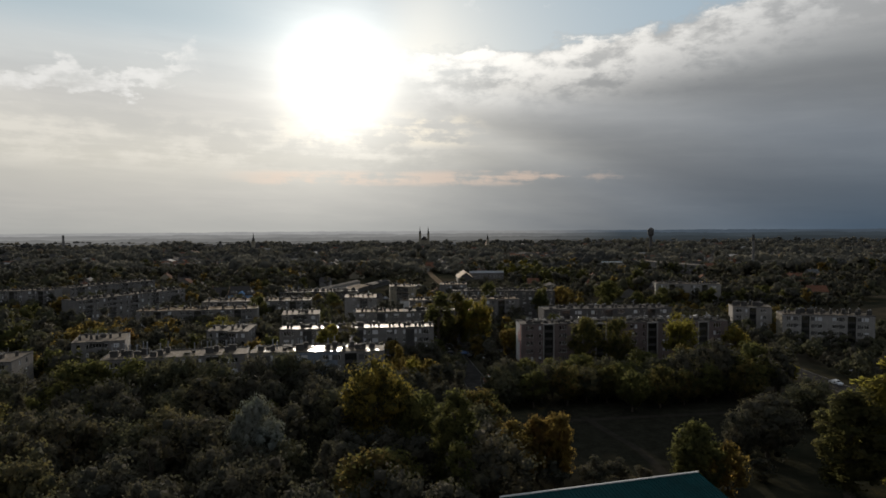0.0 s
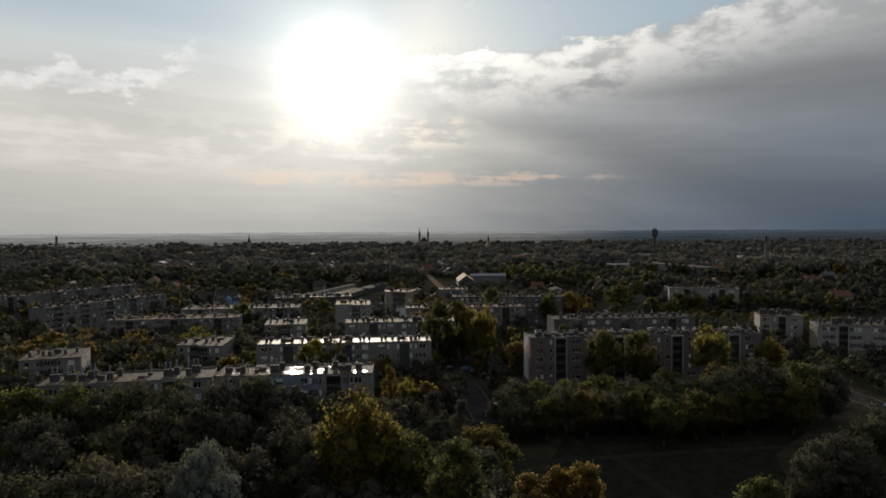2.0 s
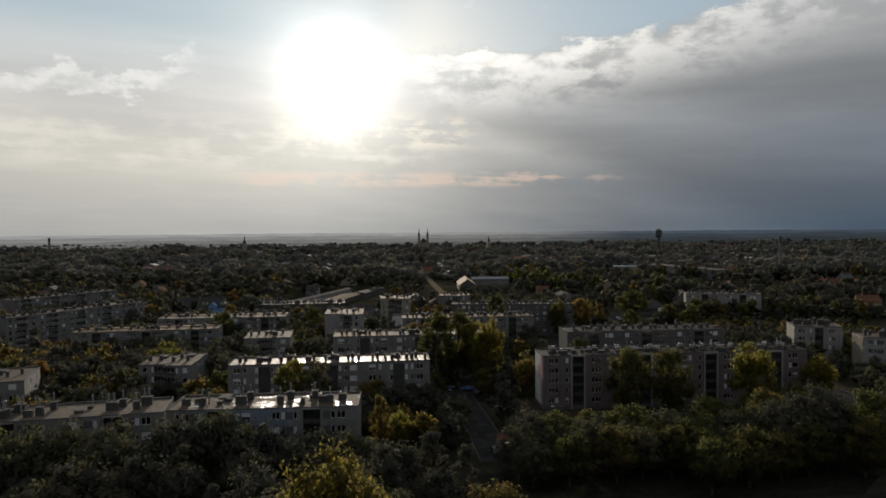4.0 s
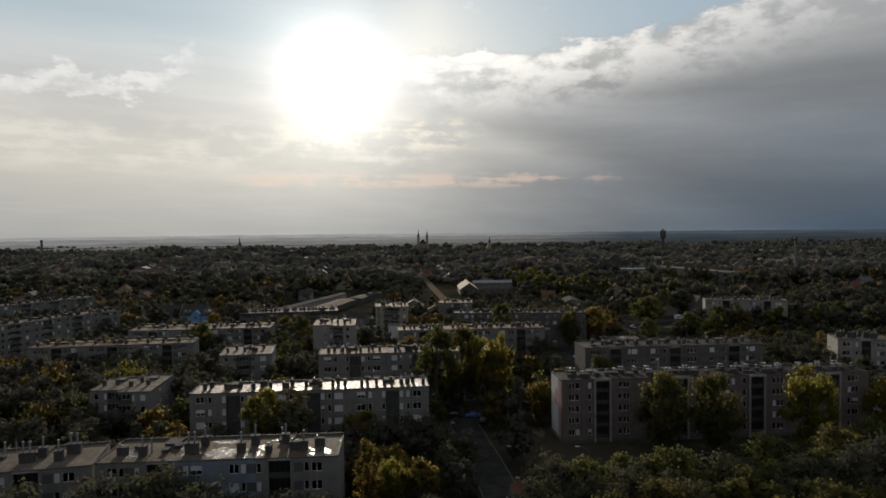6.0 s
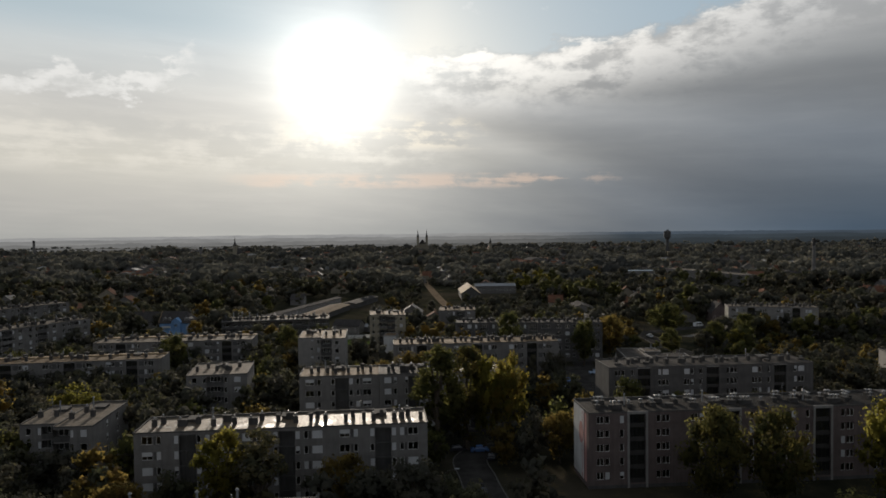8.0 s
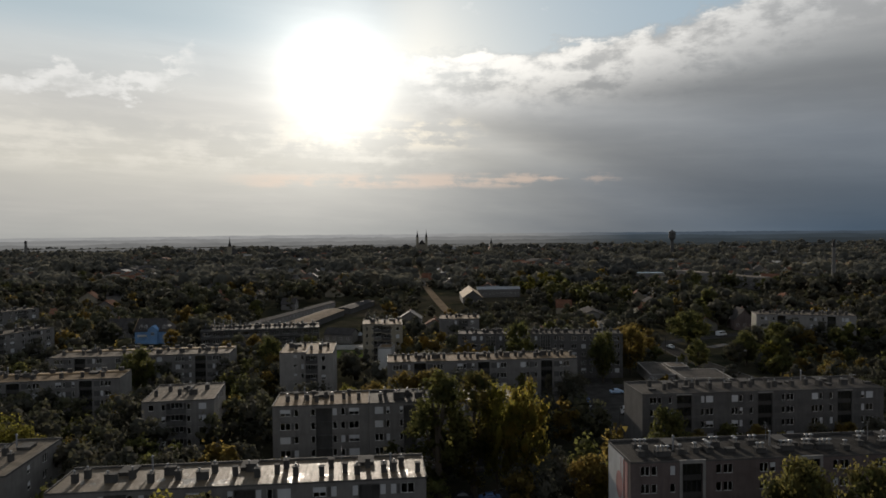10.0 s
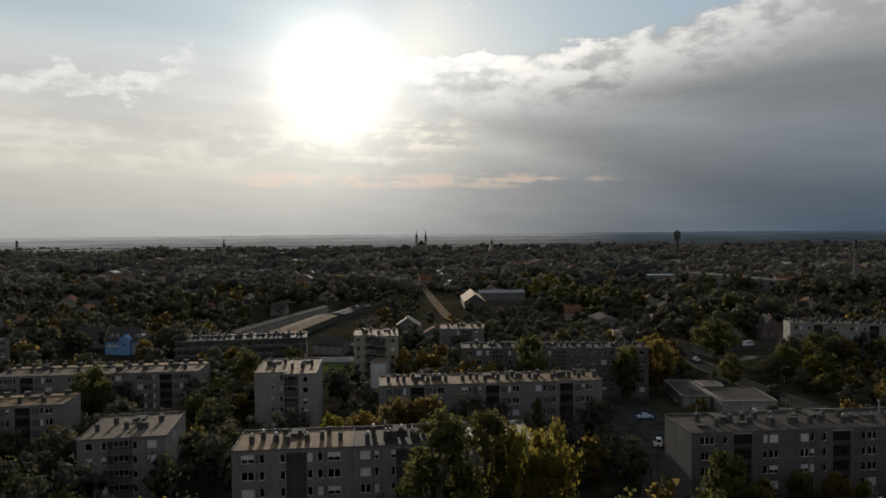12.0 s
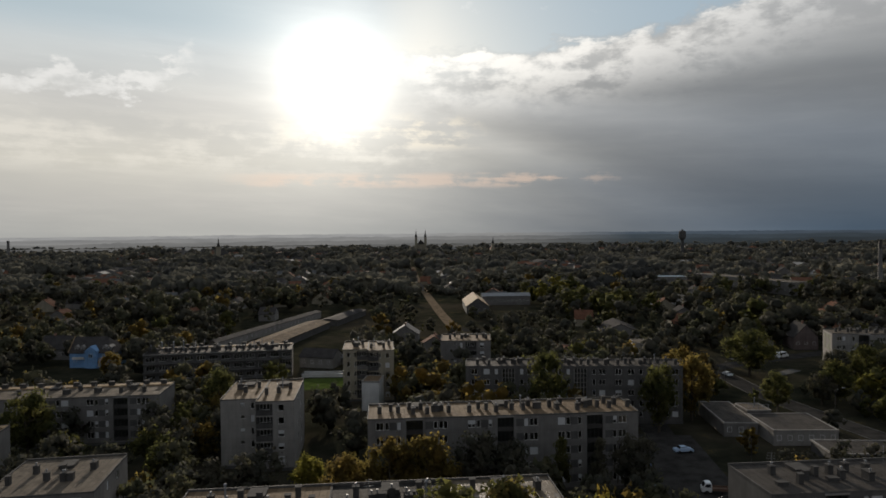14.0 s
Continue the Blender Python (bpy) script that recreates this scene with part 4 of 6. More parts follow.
def flat_box(name, label, category, fl, fr, depth, height, wall_mat, felt, windows=0, group=""):
    """A one-storey flat-roofed building with a coping."""
    a, b = Vector(fl), Vector(fr)
    length = (b - a).length
    turn = math.degrees(math.atan2(b.y - a.y, b.x - a.x))
    ob = thing(name, label, category, pose(a.x, a.y, 0, 0, 0, turn), group)
    d = (b - a).normalized()
    FOOTPRINTS.append((a, d, Vector((-d.y, d.x)), length, depth))
    bm = bmesh.new()
    box(bm, 0, 0, 0, length, depth, height - .3)
    part("wall", bm, wall_mat, ob)
    bm = bmesh.new()
    box(bm, .25, .25, height - .29, length - .25, depth - .25, height - .1)
    roof = part("roof", bm, felt, ob)
    bm = bmesh.new()
    e = .12
    box(bm, -e, -e, height - .35, length + e, .25, height)
    box(bm, -e, depth - .25, height - .35, length + e, depth + e, height)
    box(bm, -e, .25, height - .35, .25, depth - .25, height)
    box(bm, length - .25, .25, height - .35, length + e, depth - .25, height)
    part("coping", bm, M_PANEL_W, roof, "pale roof-edge coping")
    for i in range(windows):
        wx = length * (i + .5) / windows - .55
        add_window(ob, pose(wx, -.03, height * .32), 1.1, min(1.3, height * .4), 0.0)
    return ob


flat_box("service_building", "long low flat-roofed service building by the car park", "service building", (66.0, 357.8), (74.0, 357.2), 20.5, 3.5, M_PANEL, M_FELT_DK, 3)
# plant deck with posts and rails on the shop's roof
for x0, y0, w_, d_, h_ in ((75.0, 365.4, 6.0, 7.0, 4.4),):
    deck_box = flat_box("plant_room", "low grey plant room with rooftop pipes and rails", "plant room", (x0, y0), (x0 + w_, y0), d_, h_, M_PANEL_D, M_FELT_DRY)
    bm = bmesh.new()
    for i in range(5):
        tube(bm, (.4 + 1.3 * i, .3, h_ - .1), (.4 + 1.3 * i, .3, h_ + 1.3), .05, .05, 6)
    for z in (h_ + .7, h_ + 1.3):
        tube(bm, (.4, .3, z), (5.6, .3, z), .045, .045, 6)
    tube(bm, (3.2, 3.0, h_ - .1), (3.2, 3.0, h_ + 2.4), .14, .14, 8)
    part("roof_rail", bm, M_METAL, deck_box, "pale metal rails and flue")
flat_box("shop", "single-storey flat-roofed shop with pale walls", "shop", (74.6, 350.6), (89.4, 350.2), 14.6, 3.7, M_PANEL_W, M_FELT_DK, 6)
flat_box("shop_annex", "low flat-roofed annex beside the shop", "annex", (79.8, 336.0), (101.0, 334.5), 9.5, 3.0, M_PANEL_G, M_FELT_DK, 5)
flat_box("lift_house", "plain white windowless tower annex", "annex", (-24.9, 385.0), (-20.0, 384.6), 8.0, 8.4, M_WHITE, M_FELT)
flat_box("office_building", "white two-storey flat-roofed office building", "office building", (72.0, 455.0), (81.6, 454.2), 10.0, 6.6, M_PANEL_W, M_FELT_DRY, 4)
flat_box("school_building", "white two-storey school building among trees", "school", (136.0, 640.0), (158.0, 638.6), 11.0, 6.0, M_WHITE, M_FELT_DRY, 9)
flat_box("school_building", "long school wing with rows of windows", "school", (224.0, 800.0), (254.0, 692.0), 14.0, 10.0, M_PANEL, M_FELT_DRY, 26)
flat_box("hall_building", "hall with a bluish sheet roof", "hall", (177.0, 777.0), (207.0, 775.0), 18.0, 9.0, M_PANEL, M_BLUEROOF, 9)
simple_hall("house", "house with a bright two-sided sheet roof", "house", (109.0, 646.0), (121.0, 645.0), 12.0, 4.0, 7.6, M_PANEL_W, M_SHEET, False, "", False, 3)
simple_hall("house", "yellowish house with a red hipped roof among trees", "house", (239.5, 447.0), (251.0, 444.5), 11.0, 6.0, 9.6, M_PANEL_Y, M_TILE, True, "", True, 3)
simple_hall("house", "pinkish plastered house with a steep gable", "house", (143.0, 474.0), (152.5, 473.0), 12.0, 5.2, 10.4, M_PANEL_R, M_TILE_D, False, "", True, 3)
SEC_S = [(".", .5), ("W", 3.4)]
works = block("three-storey concrete workshop with continuous window bands", (-102.2, 421.0), (-54.4, 429.6), 13.0, 10.0, 3, SEC_S, 12, M_TAR, M_PANEL_D, 41, "", vents=0, plinth=.6, shut=.05, back_row=10, ledges=True)
for x in (4.6, 8.4, 11.7):
    bm = bmesh.new()
    tube(bm, (x, 7.0, 9.8), (x, 7.0, 12.8), .2, .18, 8)
    tube(bm, (x, 7.0, 12.8), (x, 7.0, 13.2), .36, .24, 8)
    part("flue_pipe", bm, M_METAL, works, "tall thin metal flue pipe")
simple_hall("market_shed", "long low market shed with a brownish sunlit roof", "shed", (-74.5, 471.0), (-61.0, 549.0), 12.0, 3.3, 4.2, M_PANEL_D, M_SHED, True, "long market sheds", over=.6)
simple_hall("market_shed", "short low market shed with a brownish roof", "shed", (-58.0, 556.0), (-48.0, 602.0), 9.0, 3.2, 3.9, M_PANEL_D, M_TILE_D, True, "long market sheds", over=.6)
simple_hall("market_shed", "long low arcaded shed with a grey roof", "shed", (-98.5, 484.0), (-73.0, 592.0), 6.0, 3.6, 4.4, M_PANEL_W, M_TILE_D, True, "long market sheds", windows=24)
simple_hall("sports_hall", "white hall with a pale pitched roof", "hall", (72.0, 507.0), (88.0, 505.5), 22.0, 3.4, 6.6, M_PANEL, M_TILE_D, False)
simple_hall("market_hall", "long grey hall with a pale sheet-metal roof", "hall", (25.0, 650.0), (57.0, 651.0), 12.0, 6.0, 7.6, M_PANEL, M_METAL, True, windows=12)
simple_hall("market_hall", "long hall with a pitched roof toned golden for the sun", "hall", (12.6, 604.0), (26.2, 604.4), 42.0, 4.6, 9.4, M_PANEL_D, M_SHEET, False, windows=3)
simple_hall("workshop", "low pale workshop with a dark pitched roof", "workshop", (-55.5, 447.6), (-42.6, 444.2), 9.0, 4.0, 6.4, M_PANEL_W, M_TILE_D, True, windows=4)
simple_hall("lean_to", "small outbuilding with a shining sheet roof", "outbuilding", (-41.5, 452.0), (-36.5, 451.0), 6.0, 2.6, 3.6, M_PANEL, M_METAL, True)
flat_box("low_building", "low building with a patched red and grey roof", "building", (40.0, 455.0), (56.0, 452.5), 13.0, 4.4, M_PANEL_W, M_TILE, 6)
simple_hall("kiosk", "small hut with a reddish roof and a chimney", "hut", (12.4, 205.0), (16.2, 205.4), 5.0, 2.3, 3.3, M_PANEL_W, M_TILE, True, chimney=True)


def teal_hall():
    """The low hall with a teal roof that the flight starts over."""
    a, b = Vector((8.0, 98.4)), Vector((40.4, 108.2))
    length = (b - a).length
    ob = thing("park_pavilion", "low pavilion with a teal sheet-metal roof and white ridge cap", "pavilion",
               pose(a.x, a.y, 0, 0, 0, math.degrees(math.atan2(b.y - a.y, b.x - a.x))))
    d = (b - a).normalized()
    FOOTPRINTS.append((a - Vector((-d.y, d.x)) * 16, d, Vector((-d.y, d.x)), length, 18))
    bm = bmesh.new()
    box(bm, .5, -15.5, 0, length - .5, -.4, 6.6)
    part("wall", bm, M_PANEL, ob)
    bm = bmesh.new()
    n = int(length / .6)
    prof = []
    for i in range(n):
        x0, x1 = length * i / n, length * (i + 1) / n
        prof += [(x0, 0.0), (x1 - .08, 0.0), (x1 - .06, .06), (x1 - .02, .06)]
    prof.append((length, 0.0))
    rows = [[bm.verts.new((x, y, z + up)) for x, up in prof] for y, z in ((-16, 6.8), (0, 10.0))]
    under = [[bm.verts.new((x, y, z)) for x, up in prof] for y, z in ((-16, 6.5), (0, 9.7))]
    for i in range(len(prof) - 1):
        bm.faces.new((rows[0][i], rows[0][i + 1], rows[1][i + 1], rows[1][i]))
        bm.faces.new((under[0][i], rows[0][i], rows[0][i + 1], under[0][i + 1]))
        bm.faces.new((under[1][i], under[1][i + 1], rows[1][i + 1], rows[1][i]))
    bmesh.ops.recalc_face_normals(bm, faces=bm.faces[:])
    part("roof", bm, M_TEAL, ob, "teal standing-seam metal roof")
    bm = bmesh.new()
    box(bm, -.1, -.20, 9.9, length + .1, .10, 10.12)
    part("ridge_cap", bm, M_WHITE, ob, "white ridge capping")


teal_hall()


def blue_house():
    ob = simple_hall("house", "bright blue plastered house with a steep dark roof and dormers", "house", (-143.0, 450.6), (-126.4, 450.6), 10.0, 5.8, 10.9, M_BLUE, M_TILE_D, True, "", False, 4)
    for kid in ob.children:
        if kid.name.split(".")[0] in ("wall", "roof"):
            for v in kid.data.vertices:
                if v.co.z > 10.0 and v.co.x > 8:
                    v.co.x -= 4.6
    bm = bmesh.new()
    bm.faces.new([bm.verts.new(p) for p in ((17.1, -.4, 5.55), (17.1, 10.4, 5.55), (12.3, 5.0, 11.08))])
    bm.faces.new([bm.verts.new(p) for p in ((17.1, -.4, 5.43), (12.3, 5.0, 10.96), (17.1, 10.4, 5.43))])
    part("roof_hip", bm, M_TILE_D, ob, "dark tiled hip end")
    for x in (2.3, 4.6, 13.0, 14.6):
        bm = bmesh.new()
        box(bm, x - .8, .8, 6.3, x + .8, 3.6, 7.6)
        v = [bm.verts.new(p) for p in ((x - 1.0, .6, 7.6), (x + 1.0, .6, 7.6), (x, .6, 8.5), (x - 1.0, 4.2, 7.6), (x + 1.0, 4.2, 7.6), (x, 4.2, 8.5))]
        for f in ((0, 1, 2), (5, 4, 3), (0, 2, 5, 3), (1, 4, 5, 2), (0, 3, 4, 1)):
            bm.faces.new([v[i] for i in f])
        part("dormer", bm, M_PANEL_W, ob, "white roof dormer")
        add_window(ob, pose(x - .45, .74, 6.5), .9, 1.0, 0.0)
    bm = bmesh.new()
    box(bm, 6.6, -1.6, 0, 11.0, .2, 6.4)
    v = [bm.verts.new(p) for p in ((6.4, -1.8, 6.4), (11.2, -1.8, 6.4), (8.8, -1.8, 8.4), (6.4, 4, 6.4), (11.2, 4, 6.4), (8.8, 4, 8.4))]
    for f in ((0, 1, 2), (0, 2, 5, 3), (1, 4, 5, 2)):
        bm.faces.new([v[i] for i in f])
    part("gable_bay", bm, M_BLUE, ob)
    # bright strip that paints the sun's gleam along the left roof edge
    bm = bmesh.new()
    v = [bm.verts.new(p) for p in ((-.42, -.5, 5.75), (-.16, -.5, 5.75), (-.16, 5.0, 11.1), (-.42, 5.0, 11.1), (-.42, -.5, 6.0), (-.16, -.5, 6.0), (-.16, 5.0, 11.35), (-.42, 5.0, 11.35))]
    for f in ((3, 2, 1, 0), (4, 5, 6, 7), (0, 1, 5, 4), (1, 2, 6, 5), (2, 3, 7, 6), (3, 0, 4, 7)):
        bm.faces.new([v[i] for i in f])
    part("verge_board", bm, M_SHEET, ob, "verge strip coloured as the sunlit roof edge")
    add_window(ob, pose(8.0, -1.66, 4.0), 1.6, 1.4, 0.0)
    bm = bmesh.new()
    box(bm, 1.2, -.55, 3.2, 5.6, .0, 3.45)
    box(bm, 1.2, -.60, 3.45, 5.6, -.50, 4.2)
    part("balcony", bm, M_WHITE, ob, "white balcony")


blue_house()
simple_hall("house", "pale house with a dark steep roof beside the blue one", "house", (-165.0, 468.0), (-150.5, 467.0), 9.0, 4.4, 9.0, M_PANEL_W, M_TILE_D, True, "", True, 4)


# ---- landmarks on the skyline ----
def stack(label, x, y, h, r0, r1, base=True):
    ob = thing("factory_chimney", label, "chimney", pose(x, y, 0), "")
    bm = bmesh.new()
    tube(bm, (0, 0, 0), (0, 0, h * .86), r0, r0 + (r1 - r0) * .86, 14)
    part("shaft", bm, M_PANEL, ob)
    bm = bmesh.new()
    tube(bm, (0, 0, h * .86), (0, 0, h), r0 + (r1 - r0) * .86 + .05, r1 + .05, 14)
    tube(bm, (0, 0, h), (0, 0, h + .5), r1 + .25, r1 + .25, 14)
    part("head", bm, M_DARKF, ob, "soot-black chimney head")
    if base:
        bm = bmesh.new()
        box(bm, -9, -5, 0, 9, -r0 - .3, 5)
        part("boiler_house", bm, M_PANEL, ob)


def church(label, x, y, h, towers, wide, roof_mat):
    ob = thing("church", label, "church", pose(x, y, 0))
    bm = bmesh.new()
    box(bm, -wide * .7, 2, 0, wide * .7, 34, h * .32)
    part("nave", bm, M_PANEL_Y, ob)
    bm = bmesh.new()
    w2 = wide * .7 + .5
    v = [bm.verts.new(p) for p in ((-w2, 1.5, h * .32), (w2, 1.5, h * .32), (0, 1.5, h * .52), (-w2, 34.5, h * .32), (w2, 34.5, h * .32), (0, 34.5, h * .52))]
    for f in ((0, 1, 2), (5, 4, 3), (0, 2, 5, 3), (1, 4, 5, 2)):
        bm.faces.new([v[i] for i in f])
    part("roof", bm, roof_mat, ob)
    for tx in towers:
        bm = bmesh.new()
        box(bm, tx - 2.9, -3, 0, tx + 2.9, 3, h * .62)
        box(bm, tx - 3.2, -3.3, h * .62, tx + 3.2, 3.3, h * .64)
        part("tower", bm, M_PANEL_Y, ob)
        bm = bmesh.new()
        z = h * .64
        for (ra, rb, dz) in ((2.9, 2.5, .05), (2.5, 1.2, .10), (1.2, .9, .05), (.9, .08, .16)):
            tube(bm, (tx, 0, z), (tx, 0, z + dz * h), ra, rb, 8)
            z += dz * h
        part("spire", bm, M_TILE_D, ob, "dark copper spire")


def water_tower():
    ob = thing("water_tower", "dark mushroom-shaped concrete water tower on the skyline", "water tower", pose(431, 1421, 0))
    bm = bmesh.new()
    tube(bm, (0, 0, 0), (0, 0, 30), 3.6, 2.8, 16)
    part("shaft", bm, M_PANEL_D, ob)
    bm = bmesh.new()
    for a, b, ra, rb in ((28, 33, 2.8, 6.2), (33, 43, 6.2, 6.4), (43, 45.5, 6.6, 4.5), (45.5, 47.5, 2.0, 1.6)):
        tube(bm, (0, 0, a), (0, 0, b), ra, rb, 18)
    part("tank", bm, M_PANEL_D, ob)


water_tower()
stack("tall slender brick factory chimney with a black head", 302, 666, 40.5, 1.7, 1.05)
stack("distant brick factory chimney in the haze", -881, 1578, 37, 3.2, 2.4)
stack("distant short chimney in the haze", -459, 1400, 24, 3.0, 2.6)
church("distant church with one pointed spire", -356, 1275, 43, (0,), 6.0, M_TILE_D)
church("distant church with twin pointed towers", -52, 1814, 54, (-11, 11), 13.0, M_TILE_D)
church("distant small church with a slender spire", 101, 1570, 36, (0,), 6.0, M_TILE)


# ---- trees ----
def ball():
    """The 20 faces of a small rounded clump, as 60 corners."""
    g = (1 + 5 ** .5) / 2
    v = np.array([(0, a, b * g) for a in (1, -1) for b in (1, -1)] + [(a, b * g, 0) for a in (1, -1) for b in (1, -1)] + [(b * g, 0, a) for a in (1, -1) for b in (1, -1)], float)
    v /= np.linalg.norm(v, axis=1)[:, None]
    near = [(i, j, k) for i, j, k in itertools.combinations(range(12), 3)
            if max(np.linalg.norm(v[i] - v[j]), np.linalg.norm(v[j] - v[k]), np.linalg.norm(v[i] - v[k])) < 1.2]
    out = []
    for i, j, k in near:
        if np.dot(np.cross(v[j] - v[i], v[k] - v[i]), v[i]) < 0:
            j, k = k, j
        out += [i, j, k]
    return v, np.array(out)


BALL, BALL_FACES = ball()


def leaf_quads(rng, centres, radii, n, size, flat=.7, dense=.6, soft=.66):
    """Small leaf clumps on the shells of rounded bunches over a dense inside; gives corners and their soft normals."""
    k = rng.integers(0, len(centres), n)
    d = rng.normal(size=(n, 3))
    d[:, 2] = d[:, 2] * .85 + .15
    d /= np.linalg.norm(d, axis=1)[:, None]
    p = centres[k] + d * (radii[k] * (1.28 - .72 * rng.random(n) ** 1.6))[:, None] * np.array((1.12, 1.12, .92))
    nrm = d * flat + rng.normal(size=(n, 3)) * .45
    nrm /= np.linalg.norm(nrm, axis=1)[:, None]
    u = np.cross(nrm, rng.normal(size=(n, 3)))
    u /= np.linalg.norm(u, axis=1)[:, None] + 1e-9
    v = np.cross(nrm, u)
    s = size * rng.uniform(.6, 1.35, n)[:, None] * .5
    lift = nrm * s * .35
    vs = np.stack([p - u * s - v * s * .6, p + u * s - v * s * .6, p + v * s * 1.1 + lift], 1).reshape(-1, 3)
    mid = centres.mean(axis=0)
    out = p - mid
    out /= np.linalg.norm(out, axis=1)[:, None] + 1e-9
    ns = nrm * (1 - soft) + (d * .35 + out * .8) * soft
    ns = np.repeat(ns, 3, axis=0)
    if dense:
        # the dense inside of each bunch, dented at random
        dent = rng.uniform(.7, 1.2, (len(centres), 12, 1))
        core = (centres[:, None, :] + (BALL[None] * dent) * (radii * dense)[:, None, None])[:, BALL_FACES].reshape(-1, 3)
        away = np.broadcast_to(BALL[BALL_FACES][None], (len(centres), 60, 3)).reshape(-1, 3) * .45
        out = core - mid
        away = away + out / (np.linalg.norm(out, axis=1)[:, None] + 1e-9) * .6 + rng.normal(size=away.shape) * .3
        vs, ns = np.concatenate([vs, core]), np.concatenate([ns, away])
    return vs, ns / (np.linalg.norm(ns, axis=1)[:, None] + 1e-9)


def quick_mesh(name, vs, fs, mat, ns=None):
    me = bpy.data.meshes.new(name)
    vs = np.asarray(vs, dtype=np.float32)
    fs = np.asarray(fs, dtype=np.int32)
    me.vertices.add(len(vs))
    me.vertices.foreach_set("co", vs.ravel())
    me.loops.add(fs.size)
    me.loops.foreach_set("vertex_index", fs.ravel())
    me.polygons.add(len(fs))
    me.polygons.foreach_set("loop_start", np.arange(len(fs), dtype=np.int32) * fs.shape[1])
    me.update(calc_edges=True)
    if ns is not None:
        at = me.attributes.new("custom_normal", "FLOAT_VECTOR", "POINT")
        at.data.foreach_set("vector", np.asarray(ns, dtype=np.float32).ravel())
    me.materials.append(mat)
    return me


def bunches(rng, shape, count):
    """Centres and sizes of the bunches of a crown."""
    rx, rz, zc, lean = shape
    c = []
    while len(c) < count:
        q = rng.uniform(-1, 1, 3)
        r = np.linalg.norm(q)
        if .35 < r < 1.0:
            z = q[2]
            wide = 1.0 - lean * max(z, 0) - .25 * max(-z, 0)
            c.append((q[0] * rx * wide, q[1] * rx * wide, zc + z * rz))
    c = np.array(c)
    rad = rng.uniform(.20, .34, count) * min(rx, rz) * (44 / count) ** .16
    return c, rad


def make_tree(kind, seed, shape, leaves, size, bunch, mat, label, category="tree"):
    rng = np.random.default_rng(seed)
    ob = thing(kind, label, category, pose(0, 0, 0))
    rx, rz, zc, lean = shape
    c, rad = bunches(rng, shape, bunch)
    bm = bmesh.new()
    r0 = .028 * (zc + rz)
    pts = [Vector((0, 0, 0)), Vector((rng.uniform(-.3, .3), rng.uniform(-.3, .3), zc * .45)), Vector((rng.uniform(-.5, .5), rng.uniform(-.5, .5), zc)), Vector((0, 0, zc + rz * .6))]
    for i in range(3):
        tube(bm, pts[i], pts[i + 1], r0 * (1 - .3 * i), r0 * (1 - .3 * (i + 1)) + .02, 7, 0, False)
    for i in range(0, bunch, max(1, bunch // 9)):
        s = pts[1].lerp(pts[2], rng.uniform(0, 1))
        e = Vector(c[i])
        mid = s.lerp(e, .5) + Vector((0, 0, -.3))
        tube(bm, s, mid, r0 * .42, r0 * .28, 5, 0, False)
        tube(bm, mid, e, r0 * .28, .03, 5, 0, False)
    part("trunk", bm, M_BARK, ob)
    vs, ns = leaf_quads(rng, c, rad, leaves, size)
    crown = new("crown", quick_mesh("crown", vs, np.arange(len(vs)).reshape(-1, 3), mat, ns))
    crown.parent = ob
    return ob


TREES = {}
BUSHY, BROAD = (3.5, 5.6, 5.9, .35), (5.6, 6.3, 7.0, .3)
ROUND, TALL, WIDE, SMALL = (4.5, 5.1, 7.0, .35), (3.2, 8.3, 9.8, .45), (5.7, 5.5, 7.6, .3), (2.5, 3.4, 3.9, .4)
HEIGHT = {"round": 12.6, "tall": 18.6, "wide": 13.6, "small": 7.7}
SPEC = {"round": (ROUND, 46, 3600), "tall": (TALL, 58, 3900), "wide": (WIDE, 58, 4000), "small": (SMALL, 22, 1500)}
LEAVES = {"green": (M_LEAF, "green autumn tree with thinning leaves"), "dark": (M_LEAF_D, "dark green broad-leaved tree"),
          "yellow": (M_LEAF_Y, "broad-leaved tree in golden yellow autumn leaf"), "orange": (M_LEAF_O, "broad-leaved tree in orange autumn leaf"),
          "olive": (M_LEAF_OL, "olive-green broad-leaved tree turning yellow"),
          "golden": (M_LEAF_GY, "broad tree, green below and golden at the top"),
          "pale": (M_LEAF_P, "silvery grey-green willow-like tree")}
TREE_RNG = random.Random(5)
PLANTED = []
TOPS = {}
SINGLE = []
MASS = {}


def key_seed(key):
    return sum(ord(ch) * (i * 7 + 3) for i, ch in enumerate(str(key))) % 99991


